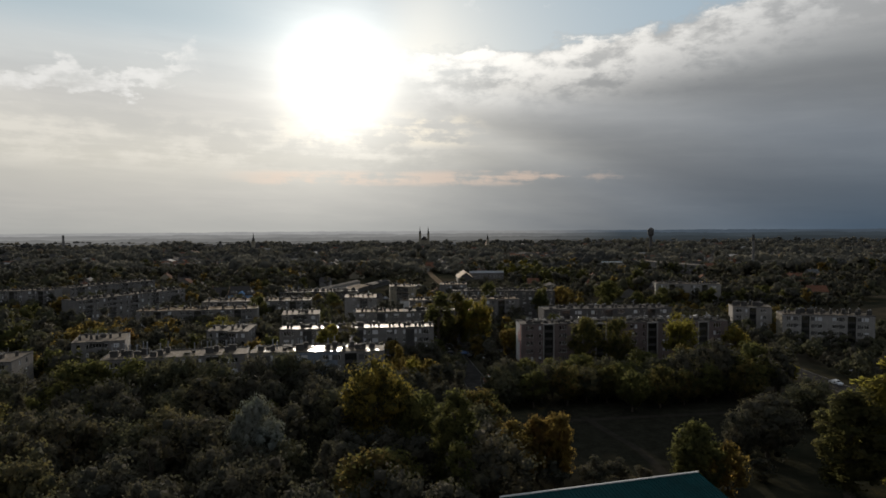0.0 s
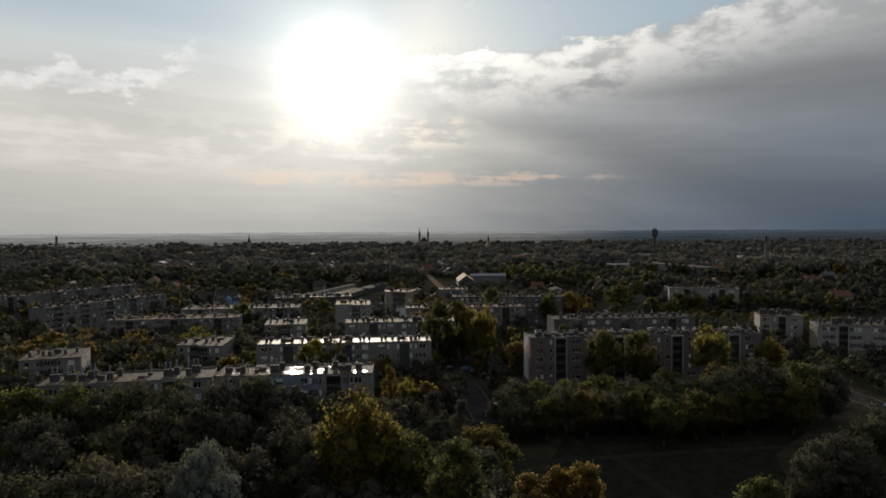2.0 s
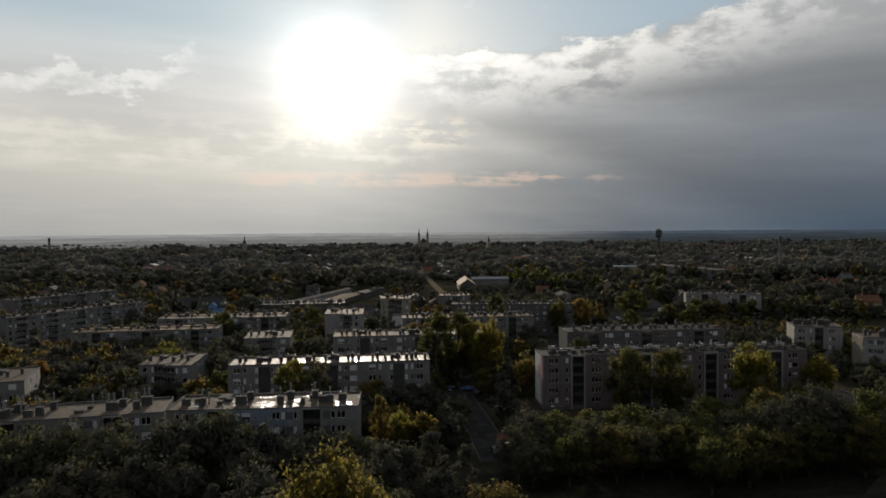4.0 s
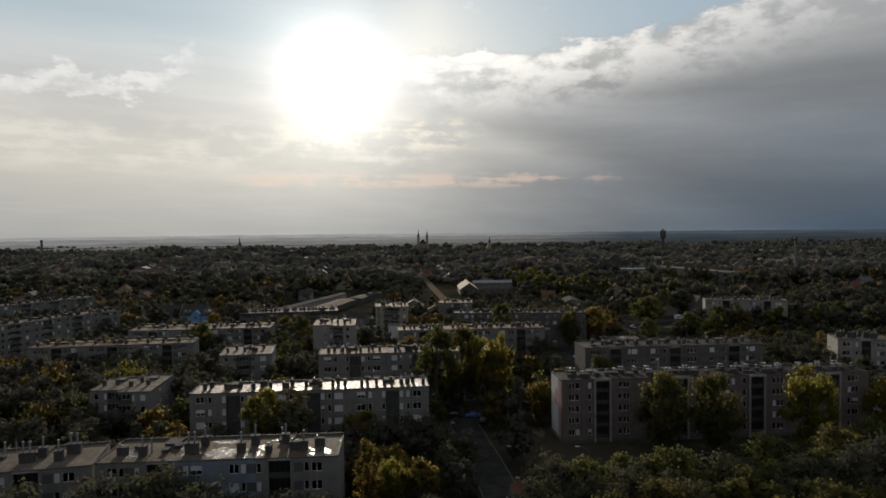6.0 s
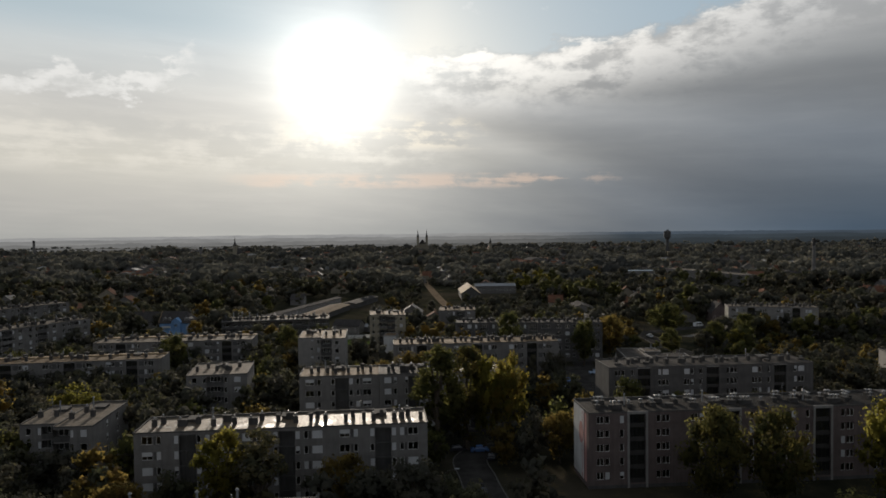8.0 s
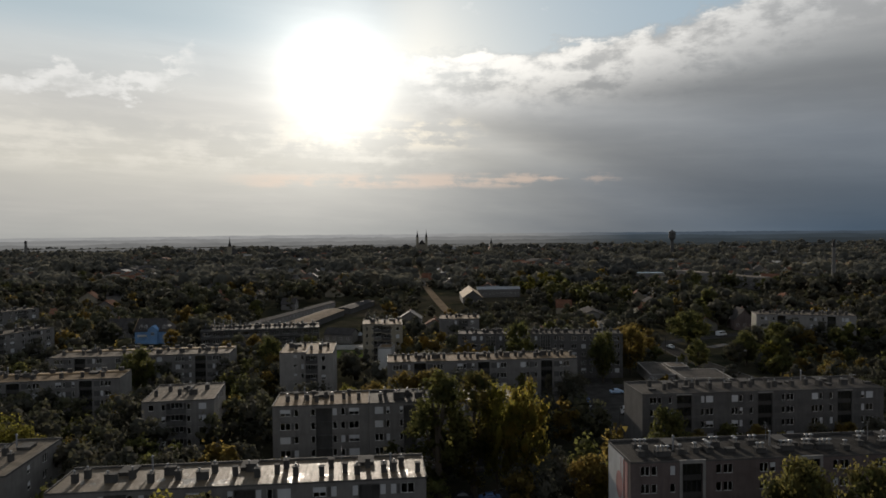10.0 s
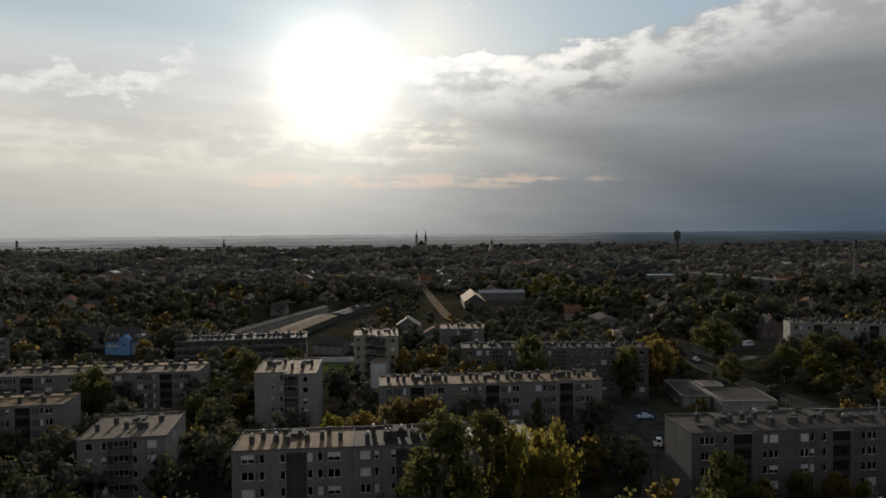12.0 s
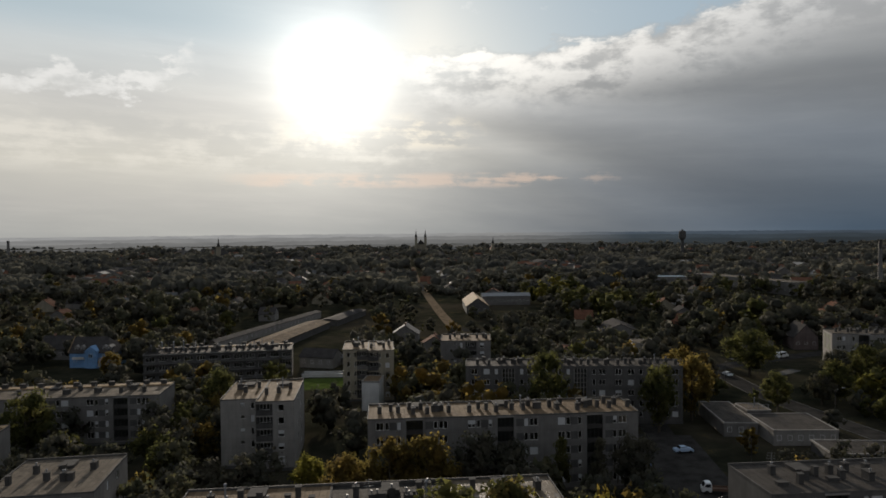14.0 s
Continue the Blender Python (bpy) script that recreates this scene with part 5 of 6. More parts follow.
def plant(x, y, h, shape="round", colour="green", lod=0, girth=1.0, group="park and street trees"):
    """The first trees are things of their own; those past the limit go into one mass per leaf colour."""
    s = h / HEIGHT[shape]
    turn = TREE_RNG.uniform(0, 360)
    m = pose(x, y, 0, 0, 0, turn) @ Matrix.Diagonal((s * girth, s * girth, s, 1))
    PLANTED.append((x, y, 2.6 * s * girth))
    dims, bunch, n = SPEC[shape]
    if lod == 0 and len(SINGLE) < 292:
        key = (shape, colour, TREE_RNG.randint(0, 1))
        mat, label = LEAVES[colour]
        first = key not in TREES
        if first:
            TREES[key] = make_tree("tree", key_seed(key), dims, n, .44, bunch, mat, label)
            TOPS[key] = max(v.co.z for kid in TREES[key].children for v in kid.data.vertices)
        m = m @ Matrix.Diagonal((1, 1, HEIGHT[shape] / TOPS[key], 1))
        if first:
            TREES[key].matrix_basis = m
            ob = TREES[key]
        else:
            ob = copy_thing(TREES[key], Matrix())
            ob.matrix_basis = m
        SINGLE.append(tagged(ob, group=group))
        return
    count, size = ((480, .82), (215, 1.02), (84, 1.35))[lod]
    key = (shape, lod, TREE_RNG.randint(0, 2))
    if key not in TREES:
        rng = np.random.default_rng(key_seed(key))
        c, rad = bunches(rng, dims, (26, 16, 9)[lod])
        TREES[key] = leaf_quads(rng, c, rad * (1.05, 1.15, 1.3)[lod], count if shape != "small" else count // 3, size, .7, (.64, .82, .9)[lod], (.72, .78, .82)[lod])
    r = radians(turn)
    spin = np.array(((math.cos(r), math.sin(r), 0), (-math.sin(r), math.cos(r), 0), (0, 0, 1)))
    v, nv = TREES[key]
    MASS.setdefault(colour, []).append(((v * np.array((s * girth, s * girth, s))) @ spin + np.array((x, y, 0.0)), nv @ spin))


def finish_masses():
    for colour, rows in MASS.items():
        vs = np.concatenate([row[0] for row in rows])
        ns = np.concatenate([row[1] for row in rows])
        ob = new("tree_crowns", quick_mesh("tree_crowns", vs, np.arange(len(vs)).reshape(-1, 3), LEAVES[colour][0], ns))
        tagged(ob, "crowds of trees among the houses: " + LEAVES[colour][1], "trees", kind="stuff")


def dist_line(x, y, line):
    return min((x - p[0]) ** 2 + (y - p[1]) ** 2 for p in line) ** .5


# open ground: yards, wide verges, forecourts
YARDS = ((-150, -108, 396, 447), (-112, -68, 336, 351), (-54, -31, 320, 338), (-72, -52, 282, 292), (-38, -16, 264, 277), (-190, -150, 325, 350), (-112, -48, 404, 422), (-100, -40, 436, 482), (-12, 16, 428, 470), (-17, 9, 535, 720), (-29, -13, 343, 386), (-104, -42, 482, 562), (-84, -40, 562, 606))
VERGES = ((90, 128, 140, 244), (60, 106, 330, 352), (-60, -36, 428, 452), (-53, -31, 384, 440), (100, 150, 440, 470), (84, 106, 385, 440), (98, 136, 400, 466), (62, 92, 344, 382), (16, 40, 208, 240), (60, 90, 438, 456), (58, 96, 495, 522), (8, 60, 592, 650), (90, 140, 535, 560))
CLEAR = YARDS + VERGES


def free(x, y, r, roads=True, lawns=True):
    for a, d, n, length, depth in FOOTPRINTS:
        q = Vector((x, y)) - a
        u, v = q.dot(d), q.dot(n)
        if -r < u < length + r and -r < v < depth + r:
            return False
    if roads and (dist_line(x, y, STREET) < 4.6 + r * .5 or min(dist_line(x, y, AVENUE), dist_line(x, y, FAR_ROAD), dist_line(x, y, SIDE_STREET)) < (7.0 if 300 < y < 445 else 5.0) + r * .4):
        return False
    if roads and 33 < x < 60 and 300 < y < 366:
        return False
    for x0, x1, y0, y1 in CLEAR:
        if x0 < x < x1 and y0 < y < y1:
            return False
    if lawns and 26 < x < 88 and 128 < y < 186 and y < 200 - .12 * (x - 26):
        return False
    return all((x - px) ** 2 + (y - py) ** 2 > (1.2 * (r + pr)) ** 2 for px, py, pr in PLANTED)


def fine_tree(x, y, h, dims, leaves, mat, girth, label, seed):
    """A near tree with finer leaves than the rest."""
    ob = make_tree("tree", seed, dims, int(leaves * .8), .34, 110, mat, label)
    s = h / max(v.co.z for kid in ob.children for v in kid.data.vertices)
    ob.matrix_basis = pose(x, y, 0, 0, 0, seed * 37 % 360) @ Matrix.Diagonal((s * girth, s * girth, s, 1))
    PLANTED.append((x, y, 2.6 * s * girth))
    SINGLE.append(tagged(ob, group="park and street trees"))


# trees that stand out
fine_tree(-14.2, 139, 24.2, WIDE, 15000, M_LEAF_GY, .78, "large round olive tree turning golden", 307)
plant(-5.5, 136, 17, "round", "olive", 0, .8)
fine_tree(1.8, 119, 21.0, TALL, 13000, M_LEAF_OL, 1.15, "tall poplar-like tree with thinning dull gold leaves", 308)
fine_tree(-37.3, 131, 18.0, WIDE, 11000, M_LEAF_P, .60, "silvery grey-green willow-like tree", 309)
plant(-33, 128, 13, "round", "pale", 0, .8)
fine_tree(13.4, 129, 13.0, BUSHY, 9000, M_LEAF_O, 1.2, "bushy tree in golden orange leaf on the lawn", 304)
fine_tree(17.8, 131, 13.4, BUSHY, 9000, M_LEAF_O, .9, "bushy tree in golden yellow leaf on the lawn", 305)
for x, y, h in ((9.0, 124, 5.5), (14.0, 125, 5.0), (20.5, 127, 5.5), (28.5, 128, 6.0), (33.0, 130, 5.0), (37.0, 127, 4.5), (30.0, 122, 4.5), (54.5, 134, 6.0), (61.0, 130, 5.0)):
    plant(x, y, h, "small", "dark", 0, 1.5)
fine_tree(21.6, 131.5, 14.0, BUSHY, 9000, M_LEAF_O, .85, "bushy tree in golden yellow leaf on the lawn", 306)
fine_tree(45.6, 122, 14.9, BUSHY, 9000, M_LEAF_OL, 1.1, "bushy olive-green tree turning yellow beside the pavilion", 301)
plant(50.5, 121, 11.0, "small", "orange", 0)
fine_tree(68.5, 143.5, 14.8, BROAD, 12000, M_LEAF_D, 1.2, "large dark tree with thinning leaves by the lawn", 310)
plant(60.5, 139, 12.0, "round", "dark", 0, .8)
plant(104, 222, 6.5, "small", "green", 0)
plant(110, 214, 6.0, "small", "yellow", 0)
plant(99, 200, 5.5, "small", "green", 0)
fine_tree(72.0, 120, 21.0, TALL, 17000, M_LEAF_GY, 1.8, "tall broad tree with green leaves turning golden yellow", 302)
fine_tree(82.0, 123, 25.5, TALL, 17000, M_LEAF_Y, 1.7, "tall broad tree in golden yellow leaf", 303)
plant(-63, 101, 18.0, "wide", "green", 0, .8)
plant(-68, 98, 16.0, "round", "olive", 0)
plant(-1.8, 264, 25.0, "tall", "olive", 0, 1.3)
plant(9.0, 266.5, 22.6, "wide", "yellow", 0, .42)
plant(14.2, 267.2, 23.0, "wide", "yellow", 0, .52)
plant(4.6, 266.5, 24.5, "tall", "olive", 0, 1.1)
plant(24.3, 256, 11.5, "round", "orange", 0, .9)
plant(-95, 345, 16.5, "wide", "olive", 0, .8)
plant(-61, 374, 15.0, "round", "olive", 0, .9)
plant(-19.5, 310, 13.0, "round", "orange", 0)
plant(-11.5, 311, 15.6, "wide", "orange", 0, .8)
plant(-4.8, 312, 15.8, "wide", "orange", 0, .9)
plant(-26.5, 316, 11.0, "round", "yellow", 0, .8)
plant(-13.0, 194, 16.5, "tall", "orange", 0, .8)
plant(-9.5, 198, 12.0, "round", "yellow", 0, .7)
plant(47.8, 231, 19.4, "wide", "golden", 0, .70)
plant(58.9, 231, 19.0, "wide", "olive", 0, .72)
plant(80.5, 232, 20.6, "wide", "yellow", 0, .66)
plant(103.0, 241, 15.0, "round", "yellow", 0, .8)
plant(-38.0, 222, 18.5, "tall", "yellow", 0, 1.2)
plant(-32.0, 223, 18.5, "tall", "green", 0, 1.35)
plant(-6.0, 222, 13.0, "round", "dark", 0, 1.1)
plant(-13.0, 222, 12.0, "round", "dark", 0, 1.1)
plant(-90.0, 275, 14.5, "wide", "yellow", 0, 1.0)
plant(-117, 251, 13.5, "round", "orange", 0, .8)
plant(24.0, 362, 21.0, "wide", "olive", 0, .62)
plant(70, 196, 15.0, "wide", "dark", 0, .9)
plant(79, 197, 16.8, "wide", "dark", 0, .9)
plant(88, 194, 16.5, "wide", "olive", 0, .9)
plant(96, 197, 15.8, "wide", "dark", 0, .9)
plant(102, 424, 17.0, "wide", "olive", 0, 1.15)
plant(90.0, 380, 11.5, "round", "olive", 0, .95)
plant(122.5, 408, 12.5, "round", "dark", 0, 1.0)
plant(130.5, 407, 13.5, "wide", "olive", 0, .9)
plant(116.5, 381, 10.5, "wide", "yellow", 0, 1.0)
plant(122.0, 352, 9.0, "wide", "orange", 0, 1.1)
plant(111.0, 366, 8.0, "round", "olive", 0, 1.1)
plant(105.5, 386, 9.5, "wide", "dark", 0, 1.0)
plant(86.2, 418, 8.0, "round", "dark", 0, .9)
plant(73.5, 409, 13.5, "wide", "orange", 0, .9)
plant(-118.5, 431, 9.5, "round", "orange", 0, 1.0)
for x, y, h, colour in ((58, 668, 14, "olive"), (66, 655, 16, "yellow"), (73, 640, 15, "olive"), (72, 585, 15, "olive"), (80, 600, 17, "olive"),
                        (86, 578, 16, "olive"), (93, 610, 15, "dark"), (100, 590, 16, "olive"), (112, 615, 15, "green"), (82, 690, 16, "yellow"), (96, 705, 15, "olive"), (120, 590, 14, "olive")):
    plant(x, y, h, "wide", colour, 1, 1.1)
plant(66.0, 397, 14.0, "wide", "orange", 0, .8)
plant(51.4, 361.5, 18.0, "round", "olive", 0, .7)
plant(63.4, 372, 17.5, "round", "orange", 0, .75)
plant(110.0, 387, 13.0, "round", "olive", 0)
plant(118.0, 380, 12.0, "wide", "olive", 1)
plant(66.5, 345, 7.0, "small", "orange", 1)
plant(274, 684, 28, "tall", "dark", 1, .75)
plant(283, 687, 27, "tall", "dark", 1, .7)
plant(45.0, 277, 14.5, "round", "olive", 0, .8)
plant(58.5, 279, 10.5, "round", "olive", 0, .7)
plant(49.5, 275, 9.0, "small", "orange", 0)
plant(-22.0, 303, 8.5, "small", "yellow", 0)

# round crowns in front of the reddish block
for x, y, h, colour, girth in ((15.5, 190, 12.0, "green", 1.0), (24.0, 198, 12.0, "olive", 1.0), (31.0, 195.5, 12.0, "green", 1.05), (40.5, 202.5, 12.3, "olive", 1.05),
                               (48.8, 200.5, 12.0, "green", 1.1), (60.5, 206.5, 12.4, "olive", 1.2), (62.0, 198.0, 12.0, "green", 1.1), (74.5, 209.5, 13.2, "olive", 1.0),
                               (83.0, 213.5, 13.2, "olive", 1.1), (88.0, 207.5, 12.4, "green", 1.0), (58.5, 184.0, 12.0, "olive", .9), (50.0, 180.5, 11.5, "olive", .9)):
    plant(x, y, h, "wide", colour, 0, girth)

row_rng = random.Random(41)
# small trees along the fronts of two blocks
for x, h, shape, colour in ((52.5, 9.0, "round", "orange"), (64.5, 9.5, "round", "orange"), (70.0, 8.0, "small", "yellow"), (78.0, 10.0, "round", "dark"),
                            (84.5, 9.5, "round", "orange"), (91.0, 10.5, "round", "dark")):
    plant(x, 278.3 + .077 * (x - 42), h, shape, colour, 0, .75)
for x, h, shape, colour in ((4.5, 15.0, "wide", "dark"), (10.5, 13.0, "round", "dark"), (19.5, 13.0, "tall", "olive"), (26.5, 12.5, "tall", "dark"), (33.5, 13.5, "round", "dark")):
    plant(x, 316.0 + .08 * x, h, shape, colour, 0, .8)
for i in range(13):
    x = -92 + 6.3 * i + row_rng.uniform(-1.2, 1.2)
    plant(x, (167 if x < -54 else 173.5) + row_rng.uniform(-2.5, 2.5) + max(0, x + 92) * .06, row_rng.uniform(17.0, 19.0) - (2.2 if x > -40 else 0), row_rng.choice(("round", "wide")), row_rng.choice(("green", "olive", "olive", "dark")), 0, .95)

PARK_ZONES = (
    # x0, x1, y0, y1, tries, low, high, level of detail, shapes, colours
    (-125, 8, 92, 174, 900, 11.0, 17.0, 0, ("round", "wide", "wide", "tall"), ("dark", "dark", "olive", "dark", "dark", "dark", "green", "dark", "dark", "dark")),
    (16, 34, 184, 203, 120, 10.0, 12.0, 0, ("round", "wide"), ("olive", "green", "dark")),
    (34, 60, 187, 200, 260, 9.5, 11.5, 0, ("wide", "wide", "round"), ("olive", "olive", "green", "olive")),
    (60, 112, 187, 206, 400, 10.0, 12.2, 0, ("wide", "wide", "round"), ("olive", "olive", "green", "olive")),
    (84, 116, 96, 190, 160, 10.0, 15.0, 0, ("round", "wide"), ("dark", "green", "green")),
    (-90, 20, 199, 229, 200, 8.0, 12.0, 0, ("round", "small", "wide"), ("dark", "green", "dark", "dark", "green", "orange")),
    (-150, -58, 205, 300, 420, 9.0, 13.5, 0, ("round", "wide", "round"), ("dark", "dark", "olive", "dark", "dark", "green", "dark", "dark", "orange", "dark")),
    (-60, 40, 248, 274, 160, 8.0, 13.0, 0, ("round", "wide", "small"), ("dark", "olive", "dark", "orange")),
    (-56, 40, 292, 320, 170, 7.0, 12.0, 0, ("round", "small", "wide"), ("dark", "green", "dark", "dark", "green", "orange")),
    (40, 130, 258, 282, 140, 5.0, 8.5, 0, ("round", "small"), ("dark", "green", "dark", "orange")),
)
ESTATE_ZONES = (
    (62, 170, 292, 348, 260, 7.0, 11.0, 0, ("round", "wide"), ("dark", "green", "dark", "dark", "green", "dark", "orange")),
    (125, 200, 200, 300, 260, 4.5, 8.0, 1, ("round", "wide"), ("dark", "green", "green")),
    (-150, -34, 300, 372, 260, 8.0, 12.0, 0, ("round", "wide"), ("dark", "orange", "dark", "dark", "olive", "dark", "green")),
    (-34, 62, 338, 396, 190, 9.0, 14.5, 1, ("round", "wide"), ("dark", "green", "dark", "dark", "green", "orange")),
    (100, 200, 345, 402, 160, 4.5, 7.5, 1, ("round", "small"), ("dark", "olive", "orange", "dark", "green")),
    (62, 100, 345, 402, 60, 5.0, 8.0, 1, ("round", "small"), ("dark", "olive", "orange", "dark")),
    (62, 220, 402, 470, 240, 8.0, 13.5, 1, ("round", "wide", "round"), ("dark", "olive", "dark", "dark", "orange", "dark", "green", "dark", "olive", "dark")),
    (-60, 60, 396, 470, 200, 8.0, 14.0, 1, ("round", "wide"), ("dark", "green", "dark", "dark", "green", "olive")),
    (-290, -60, 372, 500, 420, 8.0, 13.0, 1, ("round", "wide"), ("dark", "green", "dark", "dark", "green", "orange")),
    (-260, -150, 250, 350, 160, 8.0, 14.0, 1, ("round", "wide"), ("dark", "green", "dark", "dark", "green", "olive")),
)
zone_rng = random.Random(77)
for x0, x1, y0, y1, tries, lo, hi, lod, shapes, colours in PARK_ZONES + ESTATE_ZONES:
    for i in range(tries):
        x, y = zone_rng.uniform(x0, x1), zone_rng.uniform(y0, y1)
        h = zone_rng.uniform(lo, hi)
        if free(x, y, 2.6 * h / 12.6):
            plant(x, y, h, zone_rng.choice(shapes), zone_rng.choice(colours), lod, zone_rng.uniform(.85, 1.15))

# ---- the suburb: houses in gardens ----
M_ROOF_OLD = stained("dull sheet roofing", (.13, .13, .128), .8, .35, .0, .1)


def house_master(i):
    wall = (M_PANEL, M_PANEL_W, M_PANEL_Y, M_PANEL, M_PANEL, M_PANEL_Y)[i]
    roof = (M_TILE, M_TILE_D, M_TILE, M_TILE_D, M_ROOF_OLD, M_TILE)[i]
    look_of = ("pale plastered family house with a red tiled roof", "white family house with a grey tiled roof", "yellowish family house with a clay tiled roof",
               "grey family house with a dark pitched roof", "pale family house with a sheet-metal roof", "yellowish cottage with a tiled gable roof")[i]
    wd, dp = ((9, 11), (10, 9), (8, 13), (9, 10), (10, 12), (8, 9))[i]
    return simple_hall("house", look_of, "house", (0, 0), (wd, 0), dp, 3.4 + .5 * (i % 2), 6.6 + .7 * (i % 3), wall, roof, i % 2 == 0, "family houses of the suburb", True, 2)


HOUSE_USED = {}
house_rng = random.Random(21)
spots = []
for i in range(1500):
    y = house_rng.uniform(440, 960)
    x = house_rng.uniform(-.72 * (y - 120), .72 * (y - 120))
    if len(spots) < 140 and free(x, y, 7.0) and all((x - a) ** 2 + (y - b) ** 2 > 17 ** 2 for a, b in spots):
        spots.append((x, y))
for x, y in spots:
    k = house_rng.randrange(6)
    m = pose(x, y, 0, 0, 0, house_rng.choice((0, 90, 180, 270)) + house_rng.uniform(-12, 12))
    if k not in HOUSE_USED:
        HOUSE_USED[k] = house_master(k)
        HOUSE_USED[k].matrix_basis = m
        FOOTPRINTS.pop()
    else:
        copy_thing(HOUSE_USED[k], m)
    PLANTED.append((x, y, 6.0))

GRID = {}
for p in PLANTED:
    GRID.setdefault((int(p[0] // 12), int(p[1] // 12)), []).append(p)


def roomy(x, y, r):
    gx, gy = int(x // 12), int(y // 12)
    for i in (-1, 0, 1):
        for j in (-1, 0, 1):
            for px, py, pr in GRID.get((gx + i, gy + j), ()):
                if (x - px) ** 2 + (y - py) ** 2 < (1.1 * (r + pr)) ** 2:
                    return False
    return True


saved, PLANTED = PLANTED, []
for i in range(3000):
    y = 400 + 400 * zone_rng.random() ** 1.15
    x = zone_rng.uniform(-.72 * (y - 60), .72 * (y - 60))
    grove = noise.noise((x * .016, y * .011, 4.0)) + .5 * noise.noise((x * .05, y * .035, 9.0))
    h = (10.0 + 8.0 * max(-.65, min(.75, grove * 1.5))) * zone_rng.uniform(.8, 1.15) if abs(x) > 30 else zone_rng.uniform(4, 8)
    if roomy(x, y, .22 * h) and free(x, y, 2.0):
        PLANTED.clear()
        plant(x, y, h, zone_rng.choice(("round", "wide", "round", "tall")), zone_rng.choice(("green", "dark", "dark", "dark", "dark", "dark", "green", "dark", "dark", "green", "dark", "dark", "green", "dark", "dark", "green", "dark", "dark", "olive", "dark", "green", "dark", "dark", "orange")), 2, 1.1, "garden trees of the suburb")
        GRID.setdefault((int(x // 12), int(y // 12)), []).append((x, y, .24 * h))
PLANTED = saved
finish_masses()


# ---- what nobody could count: far trees and roofs ----
def far_woods():
    rng = np.random.default_rng(3)
    n = 8600
    t = rng.random(n)
    y = 720 + 1400 * t ** 1.25
    x = rng.uniform(-.80, .80, n) * (y + 60)
    road = np.abs(x - np.interp(y, [540, 580, 706, 900, 1200], [8, 0, -12, -28, -46])) > 7
    x, y = x[road], y[road]
    n = len(x)
    grove = np.array([noise.noise((a * .011, b * .006, 2.0)) + .5 * noise.noise((a * .035, b * .02, 7.0)) for a, b in zip(x, y)])
    h = rng.uniform(7.0, 11.5, n) * (1.0 + .75 * np.clip(grove * 1.4, -.7, .75))
    base = np.stack([x, y, h * .5], 1)
    size = np.stack([h * .52, h * .52, h * .5], 1)
    # one dented clump a crown
    core = (base[:, None, :] + BALL[None] * rng.uniform(.75, 1.15, (n, 12, 1)) * size[:, None, :])[:, BALL_FACES].reshape(-1, 3)
    core_n = np.broadcast_to(BALL[BALL_FACES][None], (n, 60, 3)).reshape(-1, 3) + rng.normal(size=core.shape) * .15
    # leaf clumps round it
    k = np.repeat(np.arange(n), 16)
    d = rng.normal(size=(len(k), 3))
    d /= np.linalg.norm(d, axis=1)[:, None]
    d[:, 2] = np.abs(d[:, 2]) * 1.1 - .12
    p = base[k] + d * size[k] * rng.uniform(.8, 1.15, len(k))[:, None]
    nrm = d + rng.normal(size=d.shape) * .35
    nrm /= np.linalg.norm(nrm, axis=1)[:, None]
    u = np.cross(nrm, rng.normal(size=d.shape))
    u /= np.linalg.norm(u, axis=1)[:, None]
    v = np.cross(nrm, u)
    s = (h[k] * rng.uniform(.10, .20, len(k)))[:, None]
    vs = np.stack([p - u * s - v * s * .6, p + u * s - v * s * .6, p + v * s * 1.1], 1).reshape(-1, 3)
    vs = np.concatenate([vs, core])
    ns = np.concatenate([np.repeat(d * .8 + nrm * .3, 3, axis=0), core_n])
    ns /= np.linalg.norm(ns, axis=1)[:, None]
    ob = new("woods", quick_mesh("woods", vs, np.arange(len(vs)).reshape(-1, 3), M_LEAF_HAZED, ns))
    tagged(ob, "autumn trees of the town spreading to the horizon", "woods", kind="stuff")


# Distance haze is put into the leaf colour: paler and greyer than near trees.
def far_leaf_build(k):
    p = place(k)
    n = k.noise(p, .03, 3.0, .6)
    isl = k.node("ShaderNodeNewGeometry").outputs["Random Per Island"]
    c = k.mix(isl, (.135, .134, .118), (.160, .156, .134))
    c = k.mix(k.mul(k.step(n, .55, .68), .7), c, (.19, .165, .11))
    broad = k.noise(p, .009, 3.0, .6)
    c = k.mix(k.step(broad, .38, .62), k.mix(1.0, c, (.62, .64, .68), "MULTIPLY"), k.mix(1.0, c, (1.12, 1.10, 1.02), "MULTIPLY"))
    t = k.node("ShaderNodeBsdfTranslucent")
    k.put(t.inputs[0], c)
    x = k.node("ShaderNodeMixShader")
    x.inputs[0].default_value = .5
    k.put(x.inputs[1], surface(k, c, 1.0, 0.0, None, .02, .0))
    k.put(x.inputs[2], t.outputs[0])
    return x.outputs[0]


M_LEAF_HAZED = material("far leaves greyed for haze", far_leaf_build)
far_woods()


M_ROOF_FAR = stained("pale sheet roofs", (.30, .29, .27), .8, .3, .0, .1)


